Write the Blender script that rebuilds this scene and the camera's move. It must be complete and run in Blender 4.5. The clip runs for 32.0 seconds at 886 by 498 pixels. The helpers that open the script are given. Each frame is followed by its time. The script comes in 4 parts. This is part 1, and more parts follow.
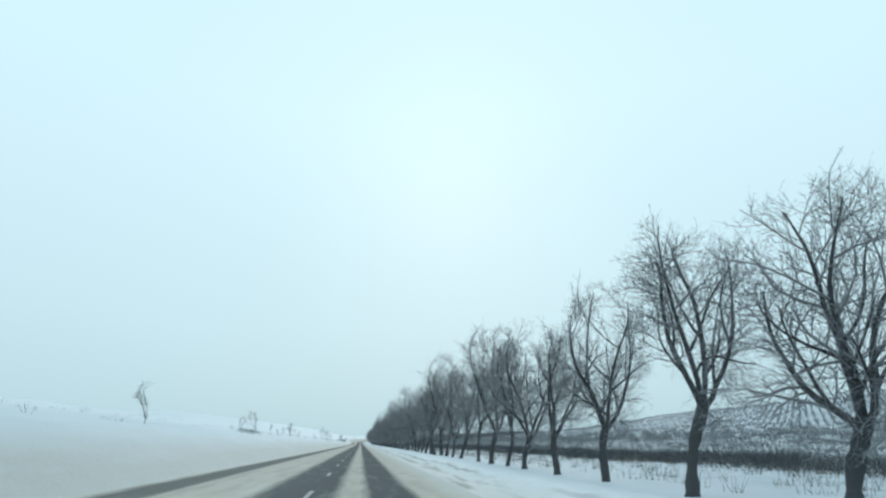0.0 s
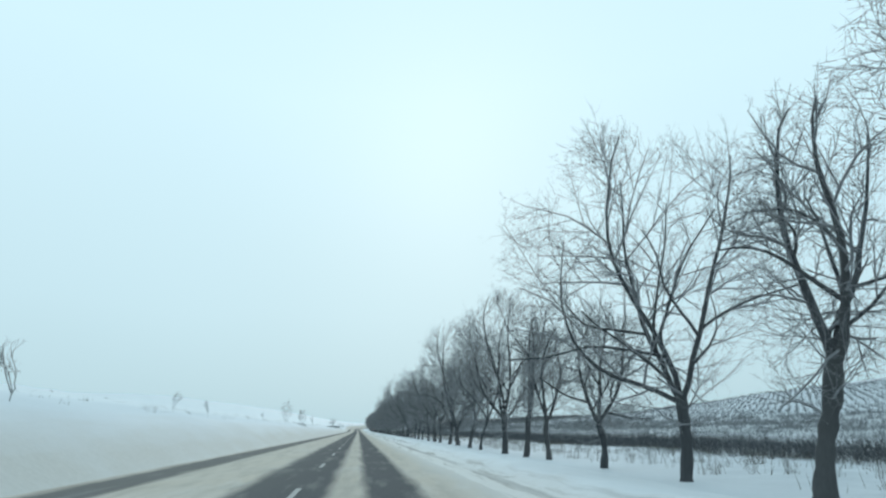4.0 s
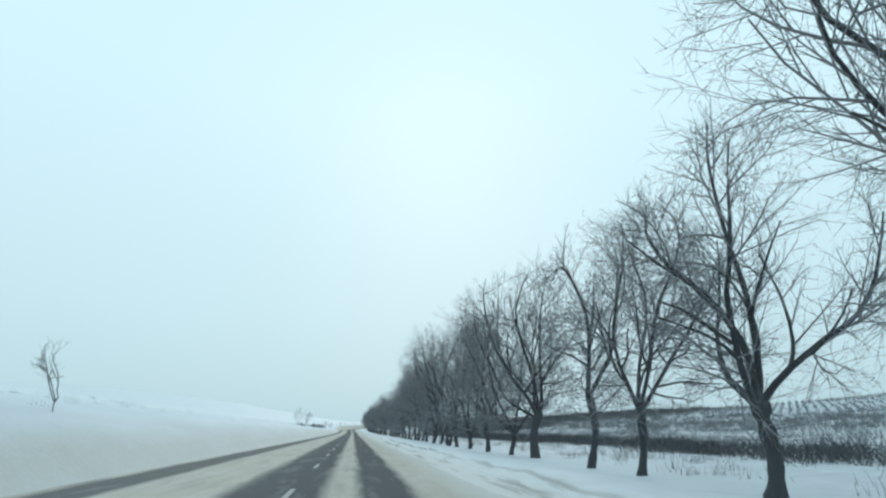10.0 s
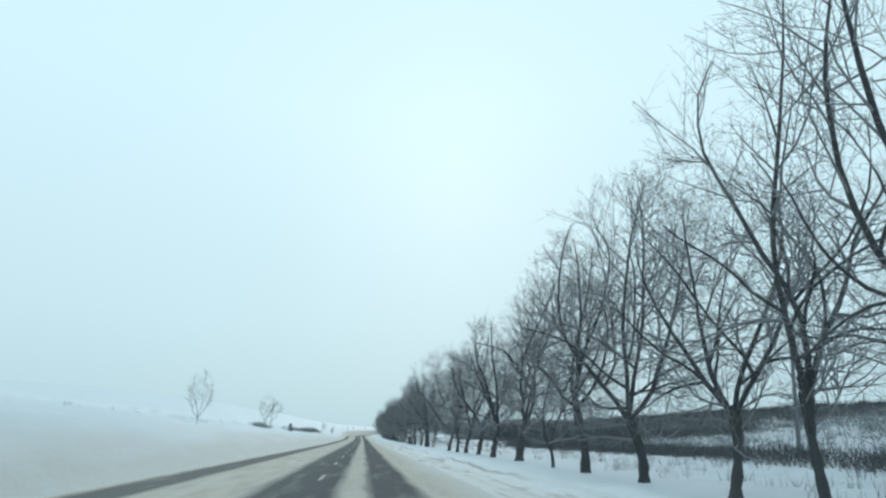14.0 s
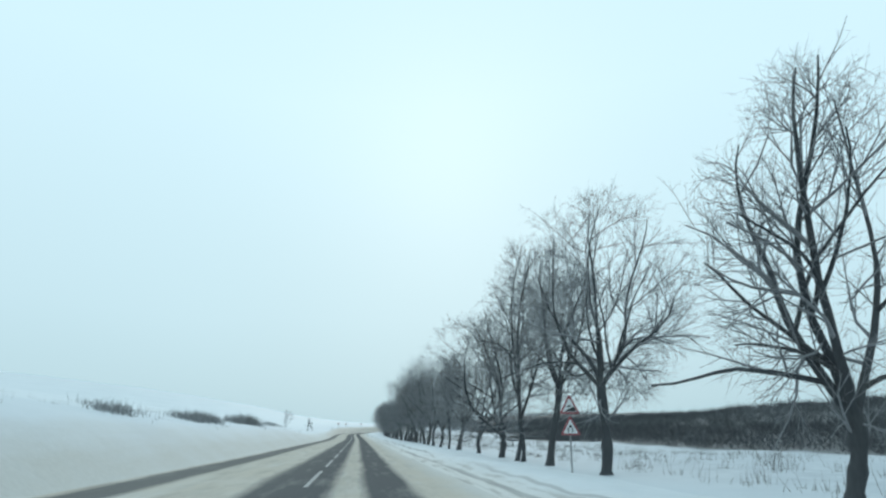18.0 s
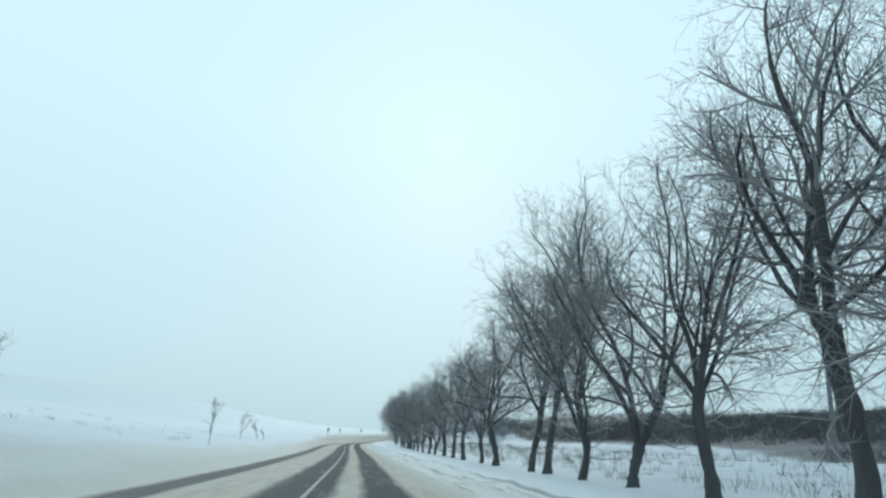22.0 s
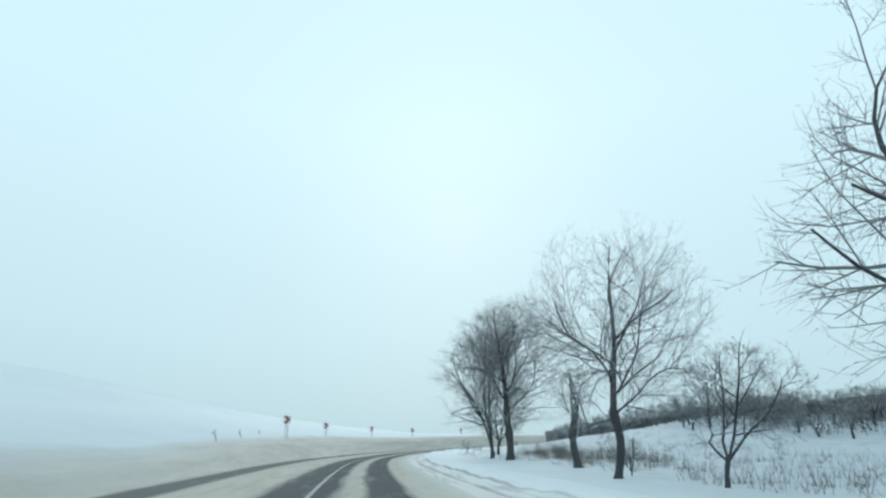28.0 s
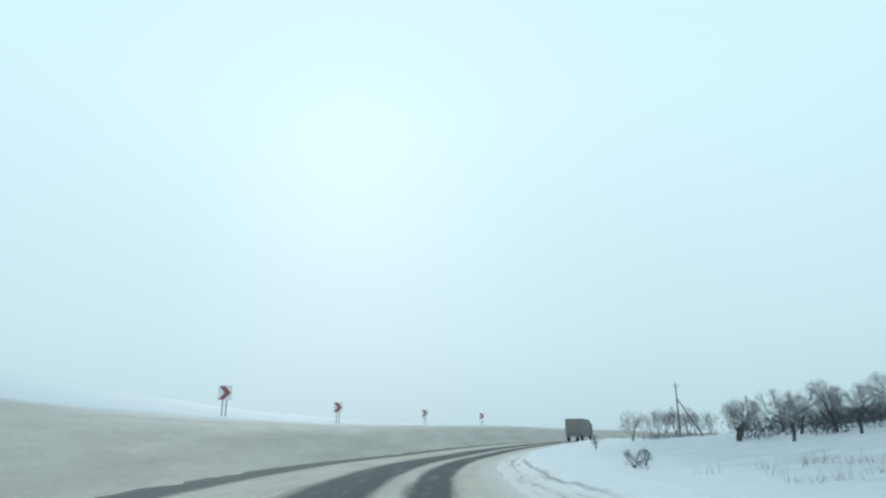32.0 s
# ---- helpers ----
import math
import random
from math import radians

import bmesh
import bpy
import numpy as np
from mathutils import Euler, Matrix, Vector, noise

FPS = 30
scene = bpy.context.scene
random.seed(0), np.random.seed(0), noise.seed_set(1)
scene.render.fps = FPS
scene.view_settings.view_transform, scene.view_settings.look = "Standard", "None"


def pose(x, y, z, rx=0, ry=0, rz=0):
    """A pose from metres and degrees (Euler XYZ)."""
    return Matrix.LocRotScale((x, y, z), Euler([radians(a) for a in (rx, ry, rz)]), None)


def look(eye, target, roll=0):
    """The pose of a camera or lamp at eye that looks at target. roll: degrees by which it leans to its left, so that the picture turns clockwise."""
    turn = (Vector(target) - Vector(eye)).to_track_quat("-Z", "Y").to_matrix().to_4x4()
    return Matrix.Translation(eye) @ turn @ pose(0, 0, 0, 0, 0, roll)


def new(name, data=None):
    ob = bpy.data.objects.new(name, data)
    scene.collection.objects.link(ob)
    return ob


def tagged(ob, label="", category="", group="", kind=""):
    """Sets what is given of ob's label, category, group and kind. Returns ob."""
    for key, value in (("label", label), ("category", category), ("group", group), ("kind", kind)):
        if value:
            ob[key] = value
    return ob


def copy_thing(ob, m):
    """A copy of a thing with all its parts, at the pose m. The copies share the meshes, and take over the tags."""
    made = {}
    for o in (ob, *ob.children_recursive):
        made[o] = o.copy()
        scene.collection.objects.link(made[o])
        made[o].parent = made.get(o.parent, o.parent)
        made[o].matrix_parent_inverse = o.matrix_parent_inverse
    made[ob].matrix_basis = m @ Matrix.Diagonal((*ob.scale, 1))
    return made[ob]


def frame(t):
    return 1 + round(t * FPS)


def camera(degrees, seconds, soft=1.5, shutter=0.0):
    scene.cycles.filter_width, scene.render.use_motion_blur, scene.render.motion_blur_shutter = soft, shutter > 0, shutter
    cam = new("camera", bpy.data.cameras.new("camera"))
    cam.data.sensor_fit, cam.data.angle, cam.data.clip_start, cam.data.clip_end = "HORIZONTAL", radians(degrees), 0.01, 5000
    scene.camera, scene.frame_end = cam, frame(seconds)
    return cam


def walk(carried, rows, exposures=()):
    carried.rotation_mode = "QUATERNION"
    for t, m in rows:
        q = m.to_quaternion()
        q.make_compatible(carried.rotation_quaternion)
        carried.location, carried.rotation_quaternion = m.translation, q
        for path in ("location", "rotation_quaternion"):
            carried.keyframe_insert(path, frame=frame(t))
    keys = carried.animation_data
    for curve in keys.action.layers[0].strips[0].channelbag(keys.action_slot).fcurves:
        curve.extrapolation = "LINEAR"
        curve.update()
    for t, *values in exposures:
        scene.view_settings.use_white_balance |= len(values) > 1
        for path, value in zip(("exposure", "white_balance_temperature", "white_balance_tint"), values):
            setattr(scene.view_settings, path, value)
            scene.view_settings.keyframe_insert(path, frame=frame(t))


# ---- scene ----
cam = camera(68.0, 32.0, soft=2.4)


def eye(x, y, z, up, right):
    """A camera pose: place, degrees up and degrees to the right of the straight road."""
    return pose(x, y, z, 90 + up, 0, -right)


walk(cam, [
    (0.0, eye(0.00, 0.00, 1.35, 16.43, 6.84)),
    (0.5, eye(0.00, 10.81, 1.35, 15.85, 7.27)),
    (1.0, eye(0.00, 21.67, 1.35, 17.11, 7.31)),
    (1.5, eye(0.00, 32.59, 1.35, 15.48, 7.02)),
    (2.0, eye(0.00, 43.57, 1.35, 15.86, 6.97)),
    (2.5, eye(0.00, 54.59, 1.35, 15.58, 7.11)),
    (3.0, eye(0.00, 65.62, 1.35, 15.51, 7.09)),
    (3.5, eye(0.00, 76.67, 1.35, 15.45, 7.08)),
    (4.0, eye(0.00, 87.72, 1.35, 15.38, 7.06)),
    (4.5, eye(0.00, 98.82, 1.35, 15.32, 7.04)),
    (5.0, eye(0.00, 109.99, 1.35, 15.84, 6.97)),
    (5.5, eye(0.00, 121.24, 1.35, 16.07, 6.88)),
    (6.0, eye(0.00, 132.56, 1.35, 16.47, 6.90)),
    (6.5, eye(0.00, 143.84, 1.35, 16.25, 6.85)),
    (7.0, eye(0.00, 154.94, 1.35, 16.19, 6.89)),
    (7.5, eye(0.00, 165.86, 1.35, 16.19, 6.91)),
    (8.0, eye(0.00, 176.61, 1.35, 16.27, 7.00)),
    (8.5, eye(0.00, 187.28, 1.35, 16.47, 7.15)),
    (9.0, eye(0.00, 198.03, 1.35, 16.23, 7.05)),
    (9.5, eye(0.00, 208.84, 1.35, 15.87, 7.46)),
    (10.0, eye(0.00, 219.72, 1.35, 15.42, 7.52)),
    (10.5, eye(0.00, 230.65, 1.35, 16.10, 7.31)),
    (11.0, eye(0.00, 241.59, 1.35, 15.87, 7.29)),
    (11.5, eye(0.00, 252.56, 1.35, 15.58, 7.07)),
    (12.0, eye(0.00, 263.54, 1.35, 15.68, 6.66)),
    (12.5, eye(0.00, 274.51, 1.35, 15.69, 6.48)),
    (13.0, eye(0.00, 285.41, 1.35, 15.86, 6.62)),
    (13.5, eye(0.00, 296.23, 1.35, 15.75, 6.59)),
    (14.0, eye(0.00, 306.99, 1.35, 15.93, 6.67)),
    (14.5, eye(0.00, 317.74, 1.35, 16.14, 6.59)),
    (15.0, eye(0.00, 328.56, 1.35, 16.13, 6.67)),
    (15.5, eye(0.00, 339.44, 1.35, 16.12, 6.75)),
    (16.0, eye(0.00, 350.40, 1.35, 16.11, 6.83)),
    (16.5, eye(0.00, 361.35, 1.35, 16.09, 6.92)),
    (17.0, eye(0.00, 372.21, 1.35, 15.98, 6.72)),
    (17.5, eye(0.00, 382.98, 1.35, 16.32, 6.57)),
    (18.0, eye(0.00, 393.66, 1.35, 15.79, 7.08)),
    (18.5, eye(0.00, 404.37, 1.35, 15.90, 6.97)),
    (19.0, eye(0.00, 415.25, 1.35, 15.71, 6.98)),
    (19.5, eye(0.00, 426.31, 1.35, 15.07, 7.33)),
    (20.0, eye(0.00, 437.53, 1.35, 15.91, 7.35)),
    (20.5, eye(0.00, 448.83, 1.40, 16.31, 7.25)),
    (21.0, eye(0.00, 460.11, 1.44, 16.19, 6.78)),
    (21.5, eye(0.00, 471.37, 1.48, 16.57, 7.04)),
    (22.0, eye(0.00, 482.60, 1.51, 16.57, 7.15)),
    (22.5, eye(0.00, 493.67, 1.53, 16.38, 7.14)),
    (23.0, eye(0.00, 504.44, 1.54, 16.41, 7.11)),
    (23.5, eye(0.00, 514.90, 1.56, 16.42, 7.19)),
    (24.0, eye(0.00, 525.06, 1.59, 16.22, 7.02)),
    (24.5, eye(-0.04, 535.17, 1.63, 16.30, 6.90)),
    (25.0, eye(-0.10, 545.58, 1.68, 16.53, 6.96)),
    (25.5, eye(-0.18, 556.29, 1.75, 16.76, 6.96)),
    (26.0, eye(-0.29, 567.28, 1.84, 17.00, 6.96)),
    (26.5, eye(-0.43, 578.46, 1.95, 17.24, 6.90)),
    (27.0, eye(-0.62, 589.69, 2.07, 17.07, 6.73)),
    (27.5, eye(-0.80, 600.97, 2.21, 17.41, 6.96)),
    (28.0, eye(-0.93, 612.31, 2.35, 17.25, 7.00)),
    (28.5, eye(-1.01, 623.50, 2.48, 17.27, 6.75)),
    (29.0, eye(-1.01, 634.29, 2.62, 17.42, 6.75)),
    (29.5, eye(-0.92, 644.69, 2.75, 17.59, 7.79)),
    (30.0, eye(-0.70, 654.70, 2.87, 17.66, 8.95)),
    (30.5, eye(-0.31, 664.55, 2.98, 17.60, 10.06)),
    (31.0, eye(0.34, 674.54, 3.09, 17.63, 11.87)),
    (31.5, eye(1.30, 684.66, 3.20, 17.26, 13.63)),
    (32.0, eye(2.65, 694.88, 3.31, 17.09, 16.09)),
])

# ---- world and light ----
world = bpy.data.worlds.new("overcast_sky")
scene.world = world
world.use_nodes = True
wn, wl = world.node_tree.nodes, world.node_tree.links
wn.clear()
w_out, w_bg = wn.new("ShaderNodeOutputWorld"), wn.new("ShaderNodeBackground")
w_sky = wn.new("ShaderNodeTexSky")
w_sky.sky_type, w_sky.sun_disc = "NISHITA", False
w_sky.sun_elevation, w_sky.sun_rotation = radians(24), radians(8)
w_sky.air_density, w_sky.dust_density = 1.0, 4.0
w_dim = wn.new("ShaderNodeVectorMath")
w_dim.operation = "SCALE"
w_dim.inputs["Scale"].default_value = 0.10
w_geo, w_sep = wn.new("ShaderNodeTexCoord"), wn.new("ShaderNodeSeparateXYZ")
w_ramp = wn.new("ShaderNodeValToRGB")
w_ramp.color_ramp.elements[0].position, w_ramp.color_ramp.elements[0].color = 0.0, (0.48, 0.68, 0.75, 1)
w_ramp.color_ramp.elements[1].position, w_ramp.color_ramp.elements[1].color = 0.50, (0.675, 0.93, 1.03, 1)
w_mid = w_ramp.color_ramp.elements.new(0.17)
w_mid.color = (0.575, 0.80, 0.885, 1)
w_noise = wn.new("ShaderNodeTexNoise")
w_noise.inputs["Scale"].default_value, w_noise.inputs["Detail"].default_value = 1.6, 2.0
w_add = wn.new("ShaderNodeMath")
w_add.operation = "MULTIPLY_ADD"
w_add.inputs[1].default_value, w_add.inputs[2].default_value = 0.16, -0.08
w_sum = wn.new("ShaderNodeMath")
w_mix = wn.new("ShaderNodeMix")
w_mix.data_type = "RGBA"
w_mix.inputs["Factor"].default_value = 0.982
wl.new(w_geo.outputs["Generated"], w_sep.inputs[0])
wl.new(w_geo.outputs["Generated"], w_noise.inputs["Vector"])
wl.new(w_noise.outputs["Fac"], w_add.inputs[0])
wl.new(w_sep.outputs["Z"], w_sum.inputs[0])
wl.new(w_add.outputs[0], w_sum.inputs[1])
wl.new(w_sum.outputs[0], w_ramp.inputs["Fac"])
wl.new(w_sky.outputs["Color"], w_dim.inputs[0])
wl.new(w_dim.outputs["Vector"], w_mix.inputs["A"])
wl.new(w_ramp.outputs["Color"], w_mix.inputs["B"])
wl.new(w_mix.outputs["Result"], w_bg.inputs["Color"])
w_bg.inputs["Strength"].default_value = 1.0
wl.new(w_bg.outputs[0], w_out.inputs["Surface"])

sun = new("sun", bpy.data.lights.new("sun", "SUN"))
sun.data.energy, sun.data.angle, sun.data.color = 0.5, radians(30), (1.0, 0.97, 0.92)
sun.matrix_world = look((0, 0, 0), (-0.13 * 0.9, -0.9, -0.42))


# ---- materials ----
class Nodes:
    """A short way to write a procedural material."""

    def __init__(self, name):
        self.mat = bpy.data.materials.new(name)
        self.mat.use_nodes = True
        self.t = self.mat.node_tree
        self.b = self.t.nodes["Principled BSDF"]

    def node(self, kind, **inputs):
        n = self.t.nodes.new("ShaderNode" + kind)
        for key, value in inputs.items():
            self.put(n.inputs[key.replace("_", " ")], value)
        return n

    def put(self, socket, value):
        if isinstance(value, bpy.types.NodeSocket):
            self.t.links.new(value, socket)
        else:
            socket.default_value = value

    def coords(self):
        return self.t.nodes.new("ShaderNodeTexCoord").outputs["Object"]

    def attr(self, name):
        n = self.t.nodes.new("ShaderNodeAttribute")
        n.attribute_name = name
        return n.outputs["Fac"]

    def noise(self, scale, detail=4.0, rough=0.6, vector=None):
        n = self.node("TexNoise", Scale=scale, Detail=detail, Roughness=rough)
        self.put(n.inputs["Vector"], vector if vector is not None else self.coords())
        return n.outputs["Fac"]

    def math(self, op, a, b=0.0, c=0.0):
        n = self.t.nodes.new("ShaderNodeMath")
        n.operation = op
        for s, v in zip(n.inputs, (a, b, c)):
            self.put(s, v)
        return n.outputs[0]

    def span(self, value, lo, hi, to_lo=0.0, to_hi=1.0):
        n = self.node("MapRange", Value=value)
        for s, v in zip(list(n.inputs)[1:5], (lo, hi, to_lo, to_hi)):
            self.put(s, v)
        return n.outputs[0]

    def ramp(self, value, *stops):
        n = self.t.nodes.new("ShaderNodeValToRGB")
        e = n.color_ramp.elements
        while len(e) < len(stops):
            e.new(0.5)
        for s, (p, c) in zip(e, stops):
            s.position, s.color = p, (*c, 1) if len(c) == 3 else c
        self.put(n.inputs["Fac"], value)
        return n.outputs["Color"]

    def mix(self, fac, a, b):
        n = self.t.nodes.new("ShaderNodeMix")
        n.data_type = "RGBA"
        for key, v in (("Factor", fac), ("A", a), ("B", b)):
            self.put(n.inputs[key], (*v, 1) if isinstance(v, tuple) and len(v) == 3 else v)
        return n.outputs["Result"]

    def done(self, color, rough=0.7, bump=None, strength=0.3, distance=0.02, metal=0.0):
        self.put(self.b.inputs["Base Color"], (*color, 1) if isinstance(color, tuple) else color)
        self.put(self.b.inputs["Roughness"], rough)
        self.b.inputs["Metallic"].default_value = metal
        if metal == 0.0 and isinstance(rough, float) and rough > 0.55:
            self.b.inputs["Specular IOR Level"].default_value = 0.12
        if bump is not None:
            n = self.node("Bump", Height=bump, Strength=strength, Distance=distance)
            self.put(self.b.inputs["Normal"], n.outputs[0])
        return self.mat


def snow_material():
    m = Nodes("snow")
    lat = m.attr("lat")
    big, fine, drift = m.noise(0.09, 3), m.noise(6.0, 5), m.noise(0.9, 4)
    # road spray has soiled the bank of the oncoming side
    run = m.node("CombineXYZ", X=lat, Y=m.math("MULTIPLY", m.attr("along"), 0.09))
    wob = m.math("MULTIPLY_ADD", m.noise(0.8, 5, 0.65, run.outputs[0]), 3.0, -1.5)
    soil = m.span(m.math("ADD", lat, wob), -10.4, -8.0)
    soil = m.math("MULTIPLY", soil, m.span(m.noise(0.35, 5), 0.25, 0.6, 0.75, 1.0))
    far = m.span(lat, 3.0, 7.0, 1.0, 0.0)
    sandy = m.math("MULTIPLY", m.span(m.attr("along"), 560.0, 660.0), m.span(m.math("ADD", m.math("ADD", lat, m.span(m.attr("along"), 640.0, 700.0, 0.0, 2.2)), wob), -10.4, -8.0))
    soil = m.math("MULTIPLY", soil, far)
    clean = m.mix(big, (0.53, 0.575, 0.615), (0.66, 0.69, 0.715))
    clean = m.mix(m.span(lat, -12.0, -22.0), clean, m.mix(big, (0.64, 0.675, 0.70), (0.74, 0.765, 0.785)))
    # snow from the trees outward is greyed, lens falloff painted into its colour
    lens_falloff = m.math("MULTIPLY", m.span(lat, 8.0, 13.0), m.span(m.noise(0.8, 5, 0.7), 0.35, 0.65, 0.3, 1.0))
    clean = m.mix(lens_falloff, clean, (0.415, 0.455, 0.492))
    dirty = m.mix(fine, (0.43, 0.428, 0.405), (0.55, 0.548, 0.525))
    col = m.mix(soil, clean, dirty)
    smear = m.noise(1.1, 6, 0.68, run.outputs[0])
    sand = m.ramp(smear, (0.28, (0.31, 0.283, 0.245)), (0.45, (0.39, 0.362, 0.320)), (0.70, (0.51, 0.480, 0.435)))
    col = m.mix(m.math("MULTIPLY", m.math("MULTIPLY", sandy, far), 0.88), col, sand)
    stubble = m.span(m.noise(2.3, 6, 0.75), 0.66, 0.74)
    col = m.mix(m.math("MULTIPLY", stubble, 0.22), col, (0.34, 0.31, 0.25))
    # under the woods and the orchard the snow lies thin over earth and fallen leaves
    wood = m.math("MULTIPLY", m.attr("wood"), m.span(m.noise(0.5, 6, 0.7), 0.30, 0.52, 0.82, 1.0))
    # up to 385 along, this ground is paler, with hillside haze in its colour
    col = m.mix(wood, col, m.mix(m.span(m.attr("along"), 385.0, 430.0), m.mix(m.noise(1.1, 6, 0.7), (0.24, 0.252, 0.262), (0.42, 0.435, 0.446)), m.mix(m.noise(1.7, 5, 0.7), (0.085, 0.088, 0.092), (0.17, 0.172, 0.175))))
    height = m.math("ADD", m.math("MULTIPLY", fine, 0.25), drift)
    return m.done(col, 0.62, height, 0.5, 0.12)


def road_material():
    m = Nodes("slush_covered_asphalt")
    lat, along = m.attr("lat"), m.attr("along")
    v = m.node("CombineXYZ", X=m.math("MULTIPLY", lat, 1.0), Y=m.math("MULTIPLY", along, 0.12))
    streak = m.noise(1.7, 5, 0.62, v.outputs[0])
    patch = m.noise(0.22, 3)
    grit = m.noise(9.0, 5, 0.7)
    u = m.math("ADD", lat, m.math("MULTIPLY_ADD", streak, 0.5, -0.25))
    u = m.math("ADD", u, m.math("MULTIPLY_ADD", grit, 0.24, -0.12))
    u = m.span(u, -8.0, 4.0)
    wet = m.ramp(u, (0.0, (0, 0, 0)), (0.070, (0, 0, 0)), (0.100, (0.85, 0.85, 0.85)), (0.190, (0.85, 0.85, 0.85)), (0.225, (0.05, 0.05, 0.05)),
                 (0.420, (0.05, 0.05, 0.05)), (0.455, (0.95, 0.95, 0.95)), (0.600, (1, 1, 1)), (0.630, (0.12, 0.12, 0.12)),
                 (0.670, (0.12, 0.12, 0.12)), (0.695, (1, 1, 1)), (0.775, (1, 1, 1)), (0.800, (0.05, 0.05, 0.05)), (1.0, (0, 0, 0)))
    # in the bend the outer wheels run over a broader track
    outer = m.ramp(u, (0.0, (0, 0, 0)), (0.030, (0, 0, 0)), (0.062, (0.8, 0.8, 0.8)), (0.190, (0.8, 0.8, 0.8)), (0.225, (0, 0, 0)))
    wet = m.math("MAXIMUM", wet, m.math("MULTIPLY", outer, m.span(along, 640.0, 690.0)))
    slush = m.mix(grit, (0.42, 0.375, 0.315), (0.60, 0.545, 0.47))
    slush = m.mix(m.span(patch, 0.35, 0.65), slush, (0.53, 0.49, 0.435))
    slush = m.mix(m.span(streak, 0.46, 0.66, 0.0, 0.65), slush, (0.36, 0.33, 0.29))
    slush = m.mix(m.span(m.noise(0.7, 6, 0.7, v.outputs[0]), 0.55, 0.72, 0.0, 0.6), slush, (0.60, 0.60, 0.585))
    edge = m.span(m.math("ADD", lat, m.math("MULTIPLY_ADD", streak, 1.2, -0.6)), 2.1, 3.1)
    slush = m.mix(m.math("MULTIPLY", edge, 0.8), slush, m.mix(grit, (0.50, 0.497, 0.483), (0.68, 0.68, 0.67)))
    tar = m.mix(grit, (0.048, 0.052, 0.057), (0.112, 0.117, 0.121))
    tar = m.mix(m.span(streak, 0.52, 0.75, 0.0, 0.55), tar, (0.30, 0.29, 0.27))
    col = m.mix(wet, slush, tar)
    rough = 0.9
    m.b.inputs["Specular IOR Level"].default_value = 0.08
    return m.done(col, rough, m.math("ADD", grit, m.math("MULTIPLY", streak, 2.0)), 0.45, 0.02)


def bank_material():
    m = Nodes("ploughed_snow")
    lat = m.attr("lat")
    lump, fine = m.noise(1.3, 6, 0.65), m.noise(8.0, 4)
    wob = m.math("MULTIPLY_ADD", lump, 1.2, -0.6)
    soil = m.span(m.math("ADD", lat, wob), 3.6, 4.7, 1.0, 0.0)
    v = m.node("CombineXYZ", X=lat, Y=m.math("MULTIPLY", m.attr("along"), 0.06))
    rut = m.span(m.noise(2.6, 5, 0.65, v.outputs[0]), 0.52, 0.64)
    col = m.mix(soil, m.mix(lump, (0.58, 0.62, 0.655), (0.72, 0.745, 0.765)), m.mix(fine, (0.52, 0.515, 0.495), (0.68, 0.678, 0.662)))
    col = m.mix(m.math("MULTIPLY", rut, m.span(lat, 3.9, 4.7, 0.85, 0.0)), col, (0.30, 0.29, 0.27))
    # ruts pressed into the shoulder by wheels that left the lane
    sway = m.math("MULTIPLY_ADD", m.noise(0.5, 2, 0.5, v.outputs[0]), 0.7, -0.35)
    for at, wide in ((3.75, 0.16), (4.35, 0.10)):
        away = m.math("ABSOLUTE", m.math("SUBTRACT", m.math("ADD", lat, sway), at))
        groove = m.math("MULTIPLY", m.span(away, wide * 0.4, wide, 1.0, 0.0), m.span(m.noise(0.5, 4, 0.6, v.outputs[0]), 0.42, 0.58))
        col = m.mix(m.math("MULTIPLY", groove, 0.75), col, (0.23, 0.235, 0.235))
    return m.done(col, 0.65, m.math("ADD", lump, m.math("MULTIPLY", fine, 0.2)), 0.6, 0.10)


def bark_material(name, dark, light):
    m = Nodes(name)
    co = m.coords()
    v = m.node("Mapping", Vector=co)
    v.inputs["Scale"].default_value = (9.0, 9.0, 1.6)
    rough, blotch = m.noise(2.0, 6, 0.7, v.outputs[0]), m.noise(1.1, 3)
    n = m.t.nodes.new("ShaderNodeObjectInfo")
    col = m.mix(rough, dark, light)
    col = m.mix(m.span(blotch, 0.5, 0.75, 0.0, 0.5), col, tuple(0.5 * (a + b) for a, b in zip(light, (0.16, 0.17, 0.15))))
    col = m.mix(m.math("MULTIPLY", n.outputs["Random"], 0.25), col, (0.13, 0.12, 0.11))
    return m.done(col, 0.85, rough, 0.6, 0.03)


def plain(name, a, b, scale=4.0, rough=0.6, metal=0.0, bump=0.15):
    m = Nodes(name)
    n = m.noise(scale, 5, 0.65)
    return m.done(m.mix(n, a, b), rough, n, bump, 0.01, metal)


SNOW, ROAD, BANK = snow_material(), road_material(), bank_material()
BARK = bark_material("grey_brown_bark", (0.038, 0.041, 0.047), (0.098, 0.103, 0.110))
TWIG = bark_material("dark_twigs", (0.21, 0.217, 0.232), (0.36, 0.365, 0.378))
SCRUB = plain("winter_scrub", (0.088, 0.094, 0.103), (0.175, 0.179, 0.186), 2.0, 0.9)
MID_SCRUB = plain("grey_orchard_twigs", (0.125, 0.132, 0.14), (0.215, 0.22, 0.226), 1.0, 0.9)
# haze over the far slopes is put into this scrub's tone
HAZED_SCRUB = plain("hazed_winter_wood", (0.22, 0.232, 0.243), (0.33, 0.342, 0.352), 0.3, 0.9)
